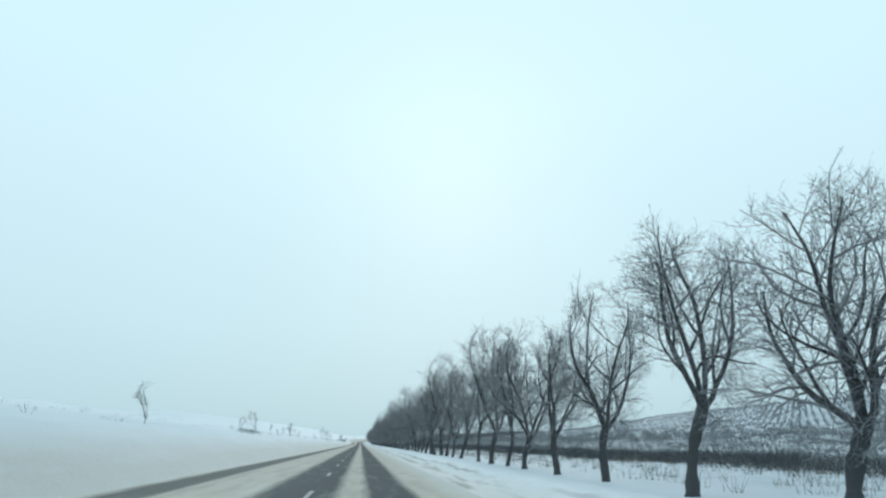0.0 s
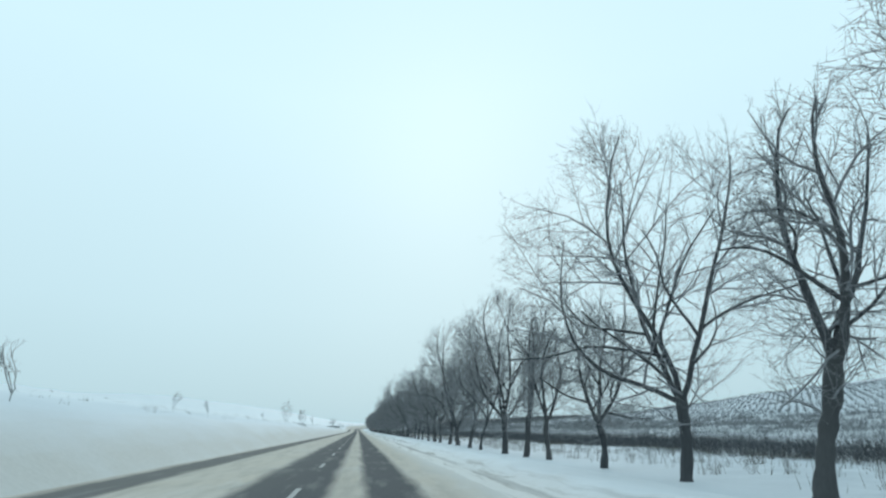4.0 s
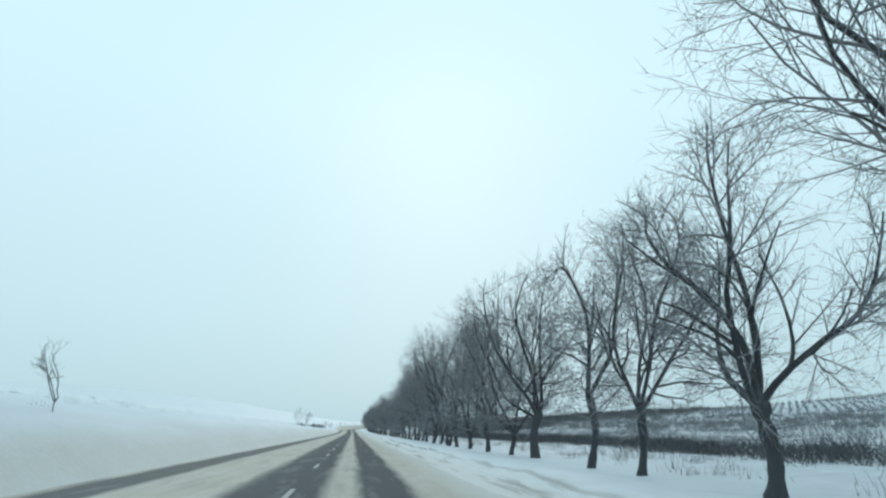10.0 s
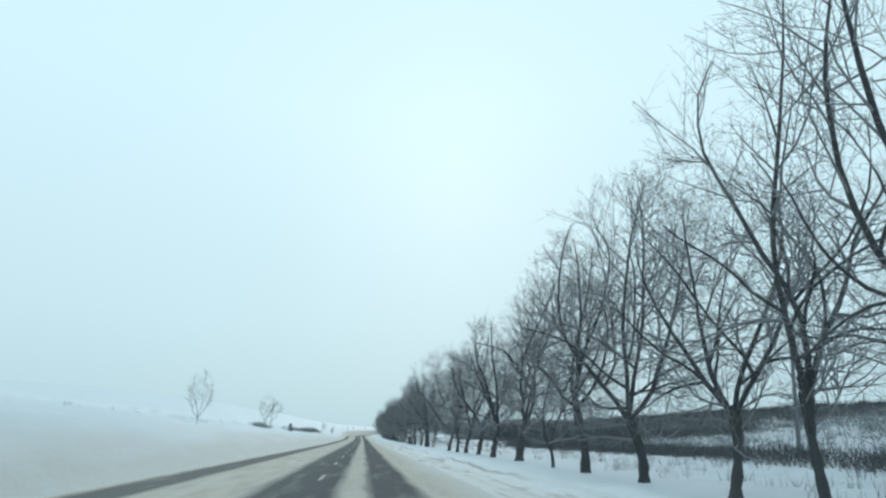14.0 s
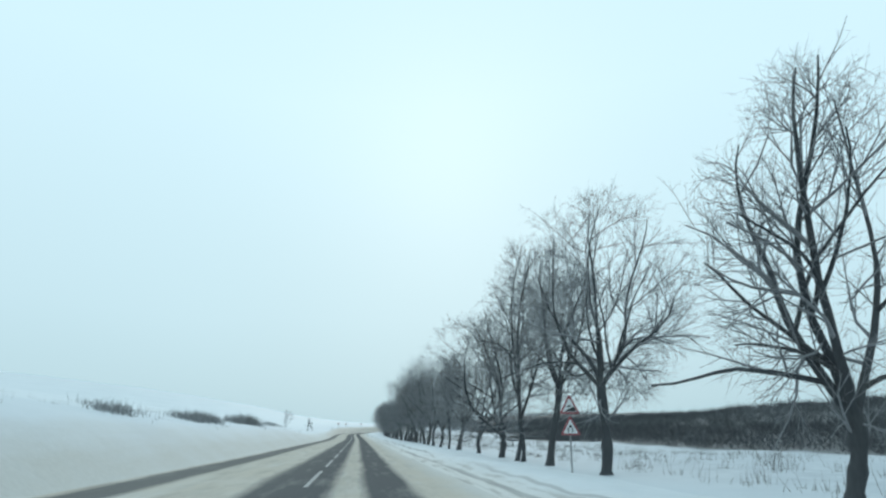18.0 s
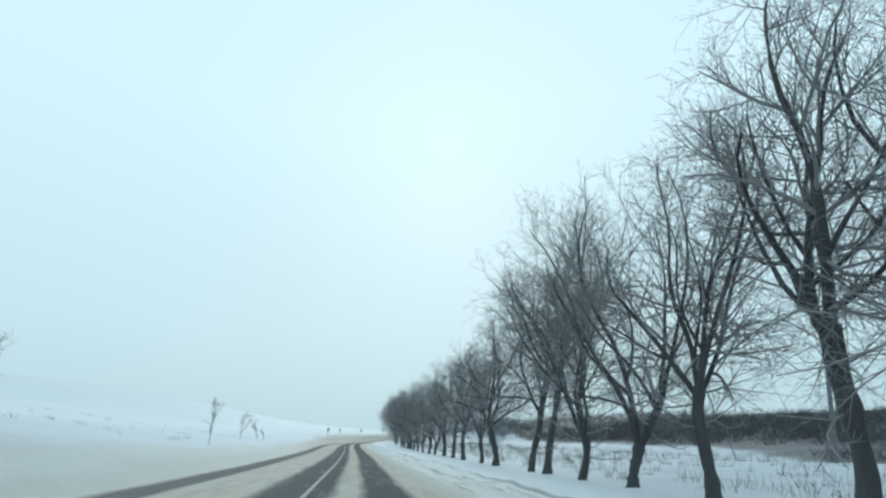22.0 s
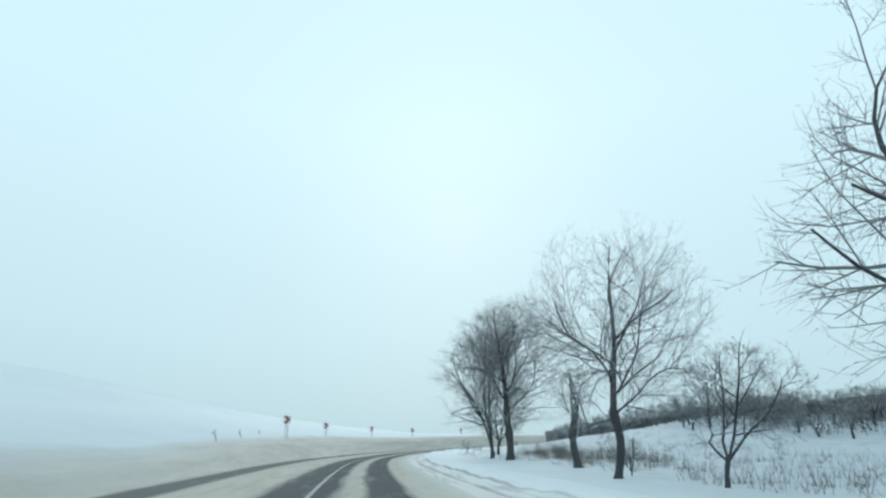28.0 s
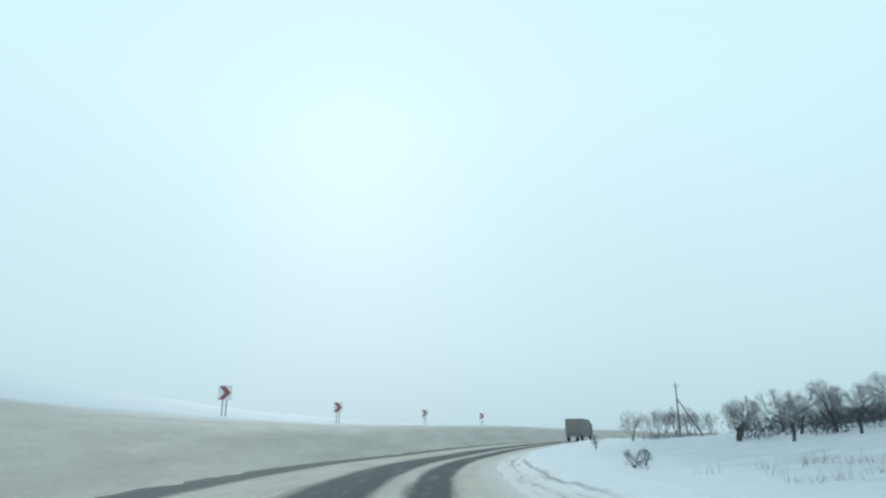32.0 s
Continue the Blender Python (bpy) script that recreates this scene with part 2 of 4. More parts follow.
# lighter copy of the bark that carries distance haze in its colour
HAZED_BARK = bark_material("hazed_grey_bark", (0.20, 0.205, 0.21), (0.33, 0.33, 0.33))
GREY_HEDGE = plain("grey_hedge_twigs", (0.26, 0.266, 0.272), (0.40, 0.40, 0.40), 2.0, 0.9)
STRAW = plain("dry_grass", (0.12, 0.113, 0.10), (0.21, 0.195, 0.168), 3.0, 0.9)
LEAF = plain("withered_leaves", (0.10, 0.055, 0.022), (0.20, 0.13, 0.06), 5.0, 0.8)
CONCRETE = plain("weathered_concrete", (0.13, 0.14, 0.15), (0.22, 0.23, 0.24), 6.0, 0.85)
STEEL = plain("galvanised_steel", (0.25, 0.26, 0.27), (0.38, 0.39, 0.40), 20.0, 0.5, 0.6)
WHITE_SHEET = plain("white_sign_sheet", (0.74, 0.75, 0.76), (0.86, 0.86, 0.86), 3.0, 0.45)
RED_SHEET = plain("red_sign_sheet", (0.24, 0.045, 0.055), (0.42, 0.12, 0.13), 3.0, 0.45)
BLACK_SHEET = plain("black_sign_sheet", (0.02, 0.02, 0.02), (0.035, 0.035, 0.035), 3.0, 0.5)
PAINT = plain("worn_road_paint", (0.20, 0.20, 0.195), (0.52, 0.52, 0.51), 3.0, 0.7)
GLAZE = plain("insulator_glaze", (0.30, 0.32, 0.33), (0.55, 0.57, 0.58), 8.0, 0.25)


# ---- building helpers ----
def mesh_of(name, verts, faces, material, smooth=True):
    me = bpy.data.meshes.new(name)
    me.from_pydata(np.asarray(verts).tolist(), [], faces if isinstance(faces, list) else faces.tolist())
    me.materials.append(material)
    if smooth:
        me.polygons.foreach_set("use_smooth", [True] * len(me.polygons))
    me.update()
    return me


def part(name, bm, material, parent, label=""):
    """One mesh object under a thing or a part, from a bmesh or a finished mesh."""
    if isinstance(bm, bmesh.types.BMesh):
        me = bpy.data.meshes.new(name)
        bm.to_mesh(me)
        bm.free()
        me.materials.append(material)
    else:
        me = bm
    ob = new(name, me)
    ob.parent = parent
    if label:
        ob["label"] = label
    return ob


def thing(name, m, label, category, group="", kind=""):
    ob = new(name)
    ob.matrix_world = m
    return tagged(ob, label, category, group, kind)


def box(bm, size, at=(0, 0, 0), turn=None, bevel=0.0):
    m = Matrix.Translation(at) @ (turn or Matrix()) @ Matrix.Diagonal((*size, 1))
    made = bmesh.ops.create_cube(bm, size=1, matrix=m)
    if bevel:
        edges = {e for v in made["verts"] for e in v.link_edges}
        bmesh.ops.bevel(bm, geom=list(edges), offset=bevel, segments=2, affect="EDGES")
    return bm


def rod(bm, a, b, ra, rb=None, sides=10):
    """A tapered round bar from a to b."""
    a, b = Vector(a), Vector(b)
    m = Matrix.Translation((a + b) / 2) @ (b - a).to_track_quat("Z", "Y").to_matrix().to_4x4()
    bmesh.ops.create_cone(bm, cap_ends=True, segments=sides, radius1=ra, radius2=ra if rb is None else rb, depth=(b - a).length, matrix=m)
    return bm


def plate(bm, outline, y0, y1):
    """An upright sheet: an outline in x and z, from y0 to y1."""
    front = [bm.verts.new((x, y0, z)) for x, z in outline]
    back = [bm.verts.new((x, y1, z)) for x, z in outline]
    bm.faces.new(front)
    bm.faces.new(back[::-1])
    for i in range(len(outline)):
        j = (i + 1) % len(outline)
        bm.faces.new((front[j], front[i], back[i], back[j]))
    bmesh.ops.recalc_face_normals(bm, faces=bm.faces)
    return bm


def tubes(P, R, sides):
    """Tubes round N lines of K points: vertices and faces."""
    N, K, _ = P.shape
    T = np.gradient(P, axis=1)
    T /= np.linalg.norm(T, axis=2, keepdims=True) + 1e-9
    ref = np.where(np.abs(T[:, :1, 2:3]) > 0.9, np.array([[[1.0, 0, 0]]]), np.array([[[0, 0, 1.0]]]))
    U = np.cross(T, np.broadcast_to(ref, T.shape))
    U /= np.linalg.norm(U, axis=2, keepdims=True) + 1e-9
    W = np.cross(T, U)
    a = np.arange(sides) * 2 * np.pi / sides
    ring = U[:, :, None] * np.cos(a)[:, None] + W[:, :, None] * np.sin(a)[:, None]
    V = (P[:, :, None] + ring * R[:, :, None, None]).reshape(-1, 3)
    n, k, s = np.meshgrid(np.arange(N), np.arange(K - 1), np.arange(sides), indexing="ij")
    base, s2 = (n * K + k) * sides, (s + 1) % sides
    F = np.stack([base + s, base + s2, base + sides + s2, base + sides + s], -1).reshape(-1, 4)
    return V, F


def joined(pieces):
    verts, faces, off = [], [], 0
    for V, F in pieces:
        verts.append(V)
        faces.extend((F + off).tolist())
        off += len(V)
    return np.concatenate(verts), faces


def unit(v):
    return v / (np.linalg.norm(v, axis=-1, keepdims=True) + 1e-9)


def side_branches(rng, P, R, per, span, angle, share, longest, egg, steps, lift, thick, wobble=0.05, outward=0.45):
    """Branches off N lines, per of them on each, evenly spread over the span of the line and turning round it. Each one
    leaves at about angle degrees, goes as far as a share of the way to the crown's skin, and bends up by lift a step."""
    N, K, _ = P.shape
    middle, frame3, axes = egg
    u = span[0] + (span[1] - span[0]) * (np.arange(per) + rng.random((N, per))) / per
    f = u * (K - 1)
    i = np.clip(f.astype(int), 0, K - 2)
    w = (f - i)[..., None]
    rows = np.arange(N)[:, None]
    start = P[rows, i] * (1 - w) + P[rows, i + 1] * w
    r0 = R[rows, i] * (1 - w[..., 0]) + R[rows, i + 1] * w[..., 0]
    tangent = unit(P[rows, i + 1] - P[rows, i])
    ref = np.where(np.abs(tangent[..., 2:]) > 0.9, np.array([1.0, 0, 0]), np.array([0, 0, 1.0]))
    U = unit(np.cross(tangent, ref))
    W = np.cross(tangent, U)
    az = (np.arange(per) * 2.4 + rng.uniform(0, 6.28, (N, 1)) + rng.normal(0, 0.5, (N, per)))[..., None]
    side = U * np.cos(az) + W * np.sin(az)
    out = (start - middle) * np.array([1, 1, 0.6])
    side = side + outward * unit(out)
    side = unit(side - tangent * np.sum(side * tangent, -1, keepdims=True))
    a = np.radians(rng.normal(angle, angle * 0.22, u.shape))[..., None]
    way = (tangent * np.cos(a) + side * np.sin(a)).reshape(-1, 3)
    start, r0, u = start.reshape(-1, 3), r0.ravel(), u.ravel()
    q, e = ((start - middle) @ frame3.T) / axes, (way @ frame3.T) / axes
    qa, qb, qc = (e * e).sum(1), (q * e).sum(1), (q * q).sum(1) - rng.uniform(0.85, 1.10, len(q)) - np.where(rng.random(len(q)) < 0.12, 0.45, 0.0)
    root = qb * qb - qa * qc
    skin = np.where(root > 0, (-qb + np.sqrt(np.maximum(root, 0))) / qa, 0)
    length = np.minimum(longest * (1.1 - 0.45 * u), share * np.maximum(skin, 0)) * rng.uniform(0.65, 1.1, len(u))
    length = np.maximum(length, 0.3 * longest * rng.random(len(u)))
    keep = length > 0.16 * longest
    start, way, length, r0 = start[keep], way[keep], length[keep], r0[keep]
    Q = np.empty((len(start), steps, 3))
    Q[:, 0] = start
    d, sway = way, rng.normal(0, wobble, way.shape)
    for k in range(1, steps):
        sway = sway * 0.55 + rng.normal(0, wobble, d.shape)
        d = unit(d + sway + np.array([0, 0, lift]))
        Q[:, k] = Q[:, k - 1] + d * (length / (steps - 1))[:, None]
    S = np.minimum(r0 * 0.7, thick[0] + thick[1] * length)[:, None] * np.linspace(1, 0.32, steps)
    return Q, np.maximum(S, 0.0042)


# ---- the course of the road: the lane that is driven, straight, then bending to the right ----
STEP = 1.0
course = np.arange(-140.0, 1000.0, STEP)


def heading(s):
    """Degrees to the right of the straight road, s metres along it."""
    h = np.interp(s, [520, 545, 590, 612, 634, 655, 675, 695, 745, 800, 850], [0, -0.35, -0.85, -0.5, 0.2, 1.7, 4.5, 8.7, 28.5, 41, 48])
    return np.radians(h)


course_x = np.cumsum(np.sin(heading(course))) * STEP
course_y = np.cumsum(np.cos(heading(course))) * STEP + course[0]
course_z = np.interp(course, [-200, 437, 483, 525, 567, 590, 612, 634, 655, 675, 695, 745, 800, 1000],
                     [0, 0, 0.16, 0.24, 0.49, 0.72, 1.00, 1.27, 1.52, 1.74, 1.96, 2.95, 4.7, 8.0])
course_h = heading(course)


def course_at(s, d):
    """The place d metres to the right of the driven lane, s metres along."""
    x, y, h = (np.interp(s, course, a) for a in (course_x, course_y, course_h))
    return x + d * np.cos(h), y - d * np.sin(h)


def lateral(x, y):
    """How far along the road and how far to its right a place lies, and the road's height there."""
    x, y = np.ravel(x).astype(float), np.ravel(y).astype(float)
    s, d = np.empty_like(x), np.empty_like(x)
    for i in range(0, len(x), 4000):
        xs, ys = x[i:i + 4000], y[i:i + 4000]
        k = np.argmin((xs[:, None] - course_x[::2]) ** 2 + (ys[:, None] - course_y[::2]) ** 2, axis=1) * 2
        ux, uy = np.sin(course_h[k]), np.cos(course_h[k])
        along = (xs - course_x[k]) * ux + (ys - course_y[k]) * uy
        s[i:i + 4000] = course[k] + np.clip(along, -3, 3)
        d[i:i + 4000] = (xs - course_x[k]) * uy - (ys - course_y[k]) * ux
    return s, d, np.interp(s, course, course_z)


def waves(x, y):
    return (0.10 * np.sin(x * 0.21 + 1.3 * np.sin(y * 0.05)) * np.sin(y * 0.13 + 0.4) + 0.05 * np.sin(x * 0.63 + y * 0.41)
            + 0.035 * np.sin(x * 1.7 - y * 0.9 + np.sin(y * 0.37)))


def profile(s, d):
    """Height of the snow over the road, s along and d to the right."""
    bend = np.clip((s - 640) / 50, 0, 1)
    far = np.clip((s - 330) / 90, 0, 1)
    left = np.interp(-d, [6.9, 7.6, 8.6, 9.6, 10.6, 13, 20, 40, 80, 160, 300, 2500], [0, 0.22, 0.95, 1.65, 2.1, 2.55, 3.5, 6.2, 11.0, 20.5, 27.0, 30.0])
    lower = np.interp(-d, [6.9, 7.6, 8.6, 9.6, 10.6, 13, 20, 40, 80, 160, 300, 2500], [0, 0.20, 0.75, 1.15, 1.4, 1.9, 3.0, 5.8, 10.6, 20.0, 26.5, 30.0])
    left = left + (lower - left) * np.clip((s - 490) / 35, 0, 1)
    level = np.interp(-d, [6.9, 7.6, 8.6, 10, 14, 30, 100, 2500], [0, 0.35, 1.5, 2.2, 2.6, 2.9, 3.4, 6.0])
    high = np.interp(-d, [6.9, 7.6, 8.6, 10, 14, 30, 60, 100, 200, 300, 2500], [0, 0.32, 1.40, 2.05, 2.8, 6.8, 12.8, 19.0, 30.0, 33.0, 35.0])
    rest = np.clip((785 - s) / 75, 0, 1)
    left = left * (1 - bend) + (high * rest + level * (1 - rest)) * bend
    near = np.interp(d, [3, 12, 20, 26, 45, 80, 105, 150, 200, 330, 2500], [0.05, 0.10, 0.15, 0.30, 1.3, 3.6, 6.0, 14.0, 20.5, 24.0, 26.0])
    later = np.interp(d, [3, 12, 20, 30, 45, 60, 90, 140, 250, 2500], [0.05, 0.10, 0.15, 0.35, 1.9, 3.8, 6.2, 9.0, 11.0, 13.0])
    last = np.interp(d, [3, 8, 12, 18, 24, 32, 38, 45, 60, 90, 140, 250, 2500], [0.05, 0.2, 0.5, 1.15, 2.2, 3.3, 4.5, 5.6, 7.0, 8.0, 8.8, 9.6, 12.0])
    slope = np.interp(d, [3, 12, 20, 30, 41, 47, 60, 75, 90, 140, 250, 2500], [0.05, 0.10, 0.2, 0.45, 0.9, 1.5, 3.3, 5.2, 6.6, 8.4, 9.5, 11.0])
    climb = np.clip((s - 490) / 90, 0, 1)
    right = near * (1 - far) + later * far
    right = right * (1 - climb) + slope * climb
    right = right * (1 - bend) + last * bend * np.interp(s, [705, 790], [1.0, 0.5])
    return np.where(d < 0, left, right)


def ground_z(x, y):
    s, d, z = lateral(x, y)
    rough = np.clip((np.abs(d + 2.0) - 6.5) / 3.0, 0, 1)
    z = z + profile(s, d) + waves(np.ravel(x), np.ravel(y)) * rough * np.clip(np.abs(d) / 22, 0.4, 2.5)
    z = z + 10 * np.exp(-((np.ravel(x) + 160) / 85) ** 2 - ((np.ravel(y) - 950) / 130) ** 2)
    bed = np.clip(np.minimum(d + 7.6, 6.3 - d) / 0.7, 0, 1)
    return z - 0.30 * bed


def ground_at(x, y):
    return float(ground_z(np.array([x]), np.array([y]))[0])


def steps_of(*spans):
    out = []
    for a, b, w in spans:
        out.append(np.arange(a, b, w))
    return np.concatenate(out + [[spans[-1][1]]])


def grid_sheet(name, gx, gy, material, label, category):
    X, Y = np.meshgrid(gx, gy)
    s, d, _ = lateral(X, Y)
    V = np.stack([X.ravel(), Y.ravel(), ground_z(X, Y)], 1)
    n, m = len(gy), len(gx)
    i, j = np.meshgrid(np.arange(n - 1), np.arange(m - 1), indexing="ij")
    a = (i * m + j).ravel()
    me = mesh_of(name, V, np.stack([a, a + 1, a + m + 1, a + m], 1), material)
    for key, values in (("lat", d), ("along", s), ("wood", wooded(s, d))):
        me.attributes.new(key, "FLOAT", "POINT").data.foreach_set("value", values.astype(np.float32))
    return tagged(new(name, me), label, category, kind="structure")


def wooded(s, d):
    """Where woods, hedge and orchard stand on the slope: 0 to 1."""
    near = np.interp(s, [-200, 395, 420, 520, 560, 640, 700, 720], [18, 18, 27, 27, 39, 40, 43, 46])
    far = np.interp(s, [-200, 380, 430, 520, 640, 720, 760], [88, 88, 160, 160, 170, 150, 100])
    thin = 1 - 0.5 * np.clip((d - 24) / 4, 0, 1) * np.clip((400 - s) / 25, 0, 1)
    return np.clip((d - near) / 1.5, 0, 1) * np.clip((far - d) / 12, 0, 1) * np.clip((790 - s) / 30, 0, 1) * thin


grid_sheet("ground", steps_of((-2600, -600, 200), (-600, -200, 40), (-200, -60, 10), (-60, -16, 2.5), (-16, -6, 0.6), (-6, 3, 1.5), (3, 14, 0.7),
                              (14, 60, 1.6), (60, 140, 3.0), (140, 300, 10), (300, 700, 40), (700, 2600, 190)),
           steps_of((-900, -140, 95), (-140, -10, 13), (-10, 640, 2.6), (640, 860, 1.8), (860, 1000, 7), (1000, 1400, 40), (1400, 4200, 200)), SNOW,
           "snow-covered fields rising to low hills beside the road", "ground")


def ribbon(name, s0, s1, step, offsets, heights, material, label, category, lumps=0.0, seed=0):
    """A strip that follows the road, with the given heights at the given distances to the right."""
    s, d = np.arange(s0, s1, step), np.array(offsets)
    S, D = np.meshgrid(s, d, indexing="ij")
    X, Y = course_at(S, D)
    Z = np.interp(S, course, course_z) + np.array(heights)[None]
    if lumps:
        w = np.clip((np.array(heights)) / max(heights), 0, 1)[None]
        Z = Z + lumps * w * (np.sin(S * 0.9 + D * 1.7 + seed) * 0.4 + np.sin(S * 0.31 + D * 0.8) * 0.5 + np.sin(S * 2.3 - D * 2.9) * 0.3)
    n, m = S.shape
    i, j = np.meshgrid(np.arange(n - 1), np.arange(m - 1), indexing="ij")
    a = (i * m + j).ravel()
    me = mesh_of(name, np.stack([X.ravel(), Y.ravel(), Z.ravel()], 1), np.stack([a, a + 1, a + m + 1, a + m], 1), material)
    for key, values in (("lat", D.ravel()), ("along", S.ravel())):
        me.attributes.new(key, "FLOAT", "POINT").data.foreach_set("value", values.astype(np.float32))
    return tagged(new(name, me), label, category, kind="structure")


ribbon("road", -130, 960, 1.5, [-7.9, -7.2, -6.4, -5.6, -4.8, -4.0, -3.2, -2.4, -1.6, -0.8, 0, 0.8, 1.6, 2.4, 3.2, 4.2],
       [-0.10, 0.0, -0.03, -0.02, 0.02, 0.03, 0.02, -0.01, 0, -0.005, 0.02, -0.015, 0.01, 0.03, 0.04, 0.04], ROAD,
       "two-lane asphalt road with dark wheel tracks between strips of sandy slush", "road")
ribbon("snow_bank", -130, 960, 0.7, [2.7, 3.1, 3.5, 3.9, 4.2, 4.5, 4.8, 5.2, 5.7, 6.3, 7.2, 8.4], [-0.12, 0.05, 0.06, 0.10, 0.22, 0.33, 0.36, 0.33, 0.27, 0.20, 0.12, -0.12], BANK,
       "ridge of ploughed snow along the road's edge, soiled with slush on its road side", "snow bank", lumps=0.10, seed=2)


# ---- road paint on the centre line ----
def dash_mesh(length):
    bm = bmesh.new()
    box(bm, (0.13, length, 0.006), bevel=0.002)
    me = bpy.data.meshes.new("dash")
    bm.to_mesh(me)
    bm.free()
    me.materials.append(PAINT)
    return me


centre_line = thing("centre_line", Matrix(), "worn white centre line, dashed on the straight and unbroken in the bend", "road marking", kind="structure")
SHORT_DASH, LONG_DASH, SOLID = dash_mesh(3.0), dash_mesh(8.0), dash_mesh(4.05)


def lay_dash(me, s):
    x, y = course_at(s, -1.35)
    h, z = np.interp(s, course, course_h), np.interp(s, course, course_z)
    ob = new("dash", me)
    ob.parent = centre_line
    rise = (np.interp(s + 1, course, course_z) - np.interp(s - 1, course, course_z)) / 2
    ob.matrix_basis = Matrix.Translation((x, y, z + 0.010)) @ Matrix.Rotation(-h, 4, "Z") @ Matrix.Rotation(math.atan(rise), 4, "X")


for k in range(34):
    lay_dash(SHORT_DASH, -6 + k * 12.0)
for k in range(7):
    lay_dash(LONG_DASH, 404 + k * 11.5)
for k in range(55):
    lay_dash(SOLID, 486 + k * 4.0)


# ---- bare trees ----
def spikes(P, R):
    """Thin twigs that run out to a point: lines of two points, each with two narrow faces that meet in a ridge."""
    V, _ = tubes(P, R, 3)
    V = V.reshape(-1, 6, 3)[:, :4].copy()
    V[:, 3] = P[:, 1]
    b = np.arange(len(P))[:, None] * 4
    return V.reshape(-1, 3), np.concatenate([b + np.array([[0, 1, 3]]), b + np.array([[1, 2, 3]])])


def bare_tree(name, x, y, fork, height, girth, stems, lean, view, seed, label, category="tree", group="", twigs=1.0, leafy=0.0, bark=None, twig=None, leader=False, limb=1.0, half=0.0, off=0.0, boughs=114, low=0.0, stout=1.0, tilt=0.0, skirt=0):
    """A bare tree: a trunk up to the fork, then stems that lean by the given degrees across a line of sight that
    runs view degrees to the right of the road. girth is the trunk's radius, half the crown's half width, tilt the
    degrees by which the whole tree leans away from the road, skirt the number of low limbs under the fork."""
    bark, twig = bark or BARK, twig or TWIG
    girth = girth * 0.73
    rng = np.random.default_rng(seed)
    z0 = ground_at(x, y) - 0.12
    across = np.array([math.cos(radians(view)), -math.sin(radians(view)), 0.0])
    depth = np.array([math.sin(radians(view)), math.cos(radians(view)), 0.0])
    top = across * math.tan(radians(lean)) * fork + np.array([0, 0, fork + 0.12])
    root = thing(name, Matrix.Translation((x, y, z0)), label, category, group)
    shear = np.eye(3)
    shear[2] += across * math.tan(radians(tilt))
    # trunk with a flared foot, knots and a slight bend
    rings, around = 13, 14
    t = np.linspace(0, 1, rings)[:, None]
    bend, phase = rng.uniform(0.03, 0.085) * min(fork, 2.6), rng.uniform(0, 6)
    trunk = t * top + (across * (np.sin(t * 4.0 + phase) - math.sin(phase)) + depth * (np.cos(t * 3.0 + phase) - math.cos(phase))) * bend * t ** 0.5
    flare = girth * np.interp(t[:, 0], [0, 0.06, 0.16, 0.4, 0.7, 0.9, 1], [1.55, 1.28, 1.06, 0.96, 0.95, 1.06, 0.72])
    flare = flare * (1 + 0.10 * rng.normal(size=rings))
    V, F = tubes(trunk[None], flare[None], around)
    turn = np.tile(np.arange(around), rings) * 2 * math.pi / around
    ridges = 0.07 * np.sin(turn * 3 + phase) + 0.05 * np.sin(turn * 5 + 2 * phase)
    axis = np.repeat(trunk, around, axis=0)
    V = axis + (V - axis) * (1 + ridges[:, None] + 0.06 * rng.normal(size=(len(V), 1)))
    part("trunk", mesh_of("trunk", V @ shear, F, bark), bark, root)
    # main stems
    tip = trunk[-2]
    rise = height - fork
    n = len(stems)
    K = 12
    P, R = np.empty((n, K, 3)), np.empty((n, K))
    side = rng.permutation(np.linspace(-32, 32, n) if n > 2 else np.array([-12.0, 12.0])) + rng.normal(0, 6, n) if n > 1 else np.zeros(1)
    order = sorted(range(n), key=lambda i: abs(stems[i])) if leader else list(range(n))
    main = order[0]
    for i in order:
        a = stems[i]
        slant = np.array([math.tan(radians(max(-60, min(60, a)))), math.tan(radians(side[i]))])
        d = unit(across * slant[0] + depth * slant[1] + np.array([0, 0, 1.0]))
        up = rise * (0.97 if abs(a) < 20 else 0.88 if abs(a) < 36 else 0.70) * rng.uniform(0.93, 1.02)
        length = up / max(0.55, d[2] * 0.72 + 0.28)
        p = tip + np.array([0, 0, -0.10])
        if leader and i != main:
            p = P[main, int((0.02 + 0.5 * rng.random()) * (K - 1))]
            length = (height - p[2]) * rng.uniform(0.55, 0.75)
        calm = 0.35 if leader and i == main else 1.0
        sway = rng.normal(0, 0.06 * calm, 3)
        for k in range(K):
            P[i, k] = p
            sway = sway * 0.5 + rng.normal(0, 0.10 * calm, 3)
            d = unit(d + sway + np.array([0, 0, 0.05]))
            p = p + d * length / (K - 1)
        if not leader or i == main:
            P[i, :, 2] = P[i, 0, 2] + (P[i, :, 2] - P[i, 0, 2]) * min(1.3, up / max(0.3, P[i, :, 2].max() - P[i, 0, 2]))
        R[i] = np.linspace(1, 0.06, K) ** 0.9 * (girth * min(0.74, 0.98 / math.sqrt(n)) * (1.0 if abs(a) < 50 else 0.8) * limb * (0.6 if leader and i != main else 0.8 * math.sqrt(n) if leader else 1.0)) + 0.010
    # the crown: an egg over the fork
    reach = P[:n, 5:].reshape(-1, 3) @ across
    wide = half or min(0.52 * height, max(0.45 * rise + 0.4, 0.5 * (reach.max() - reach.min()) + 0.14 * rise))
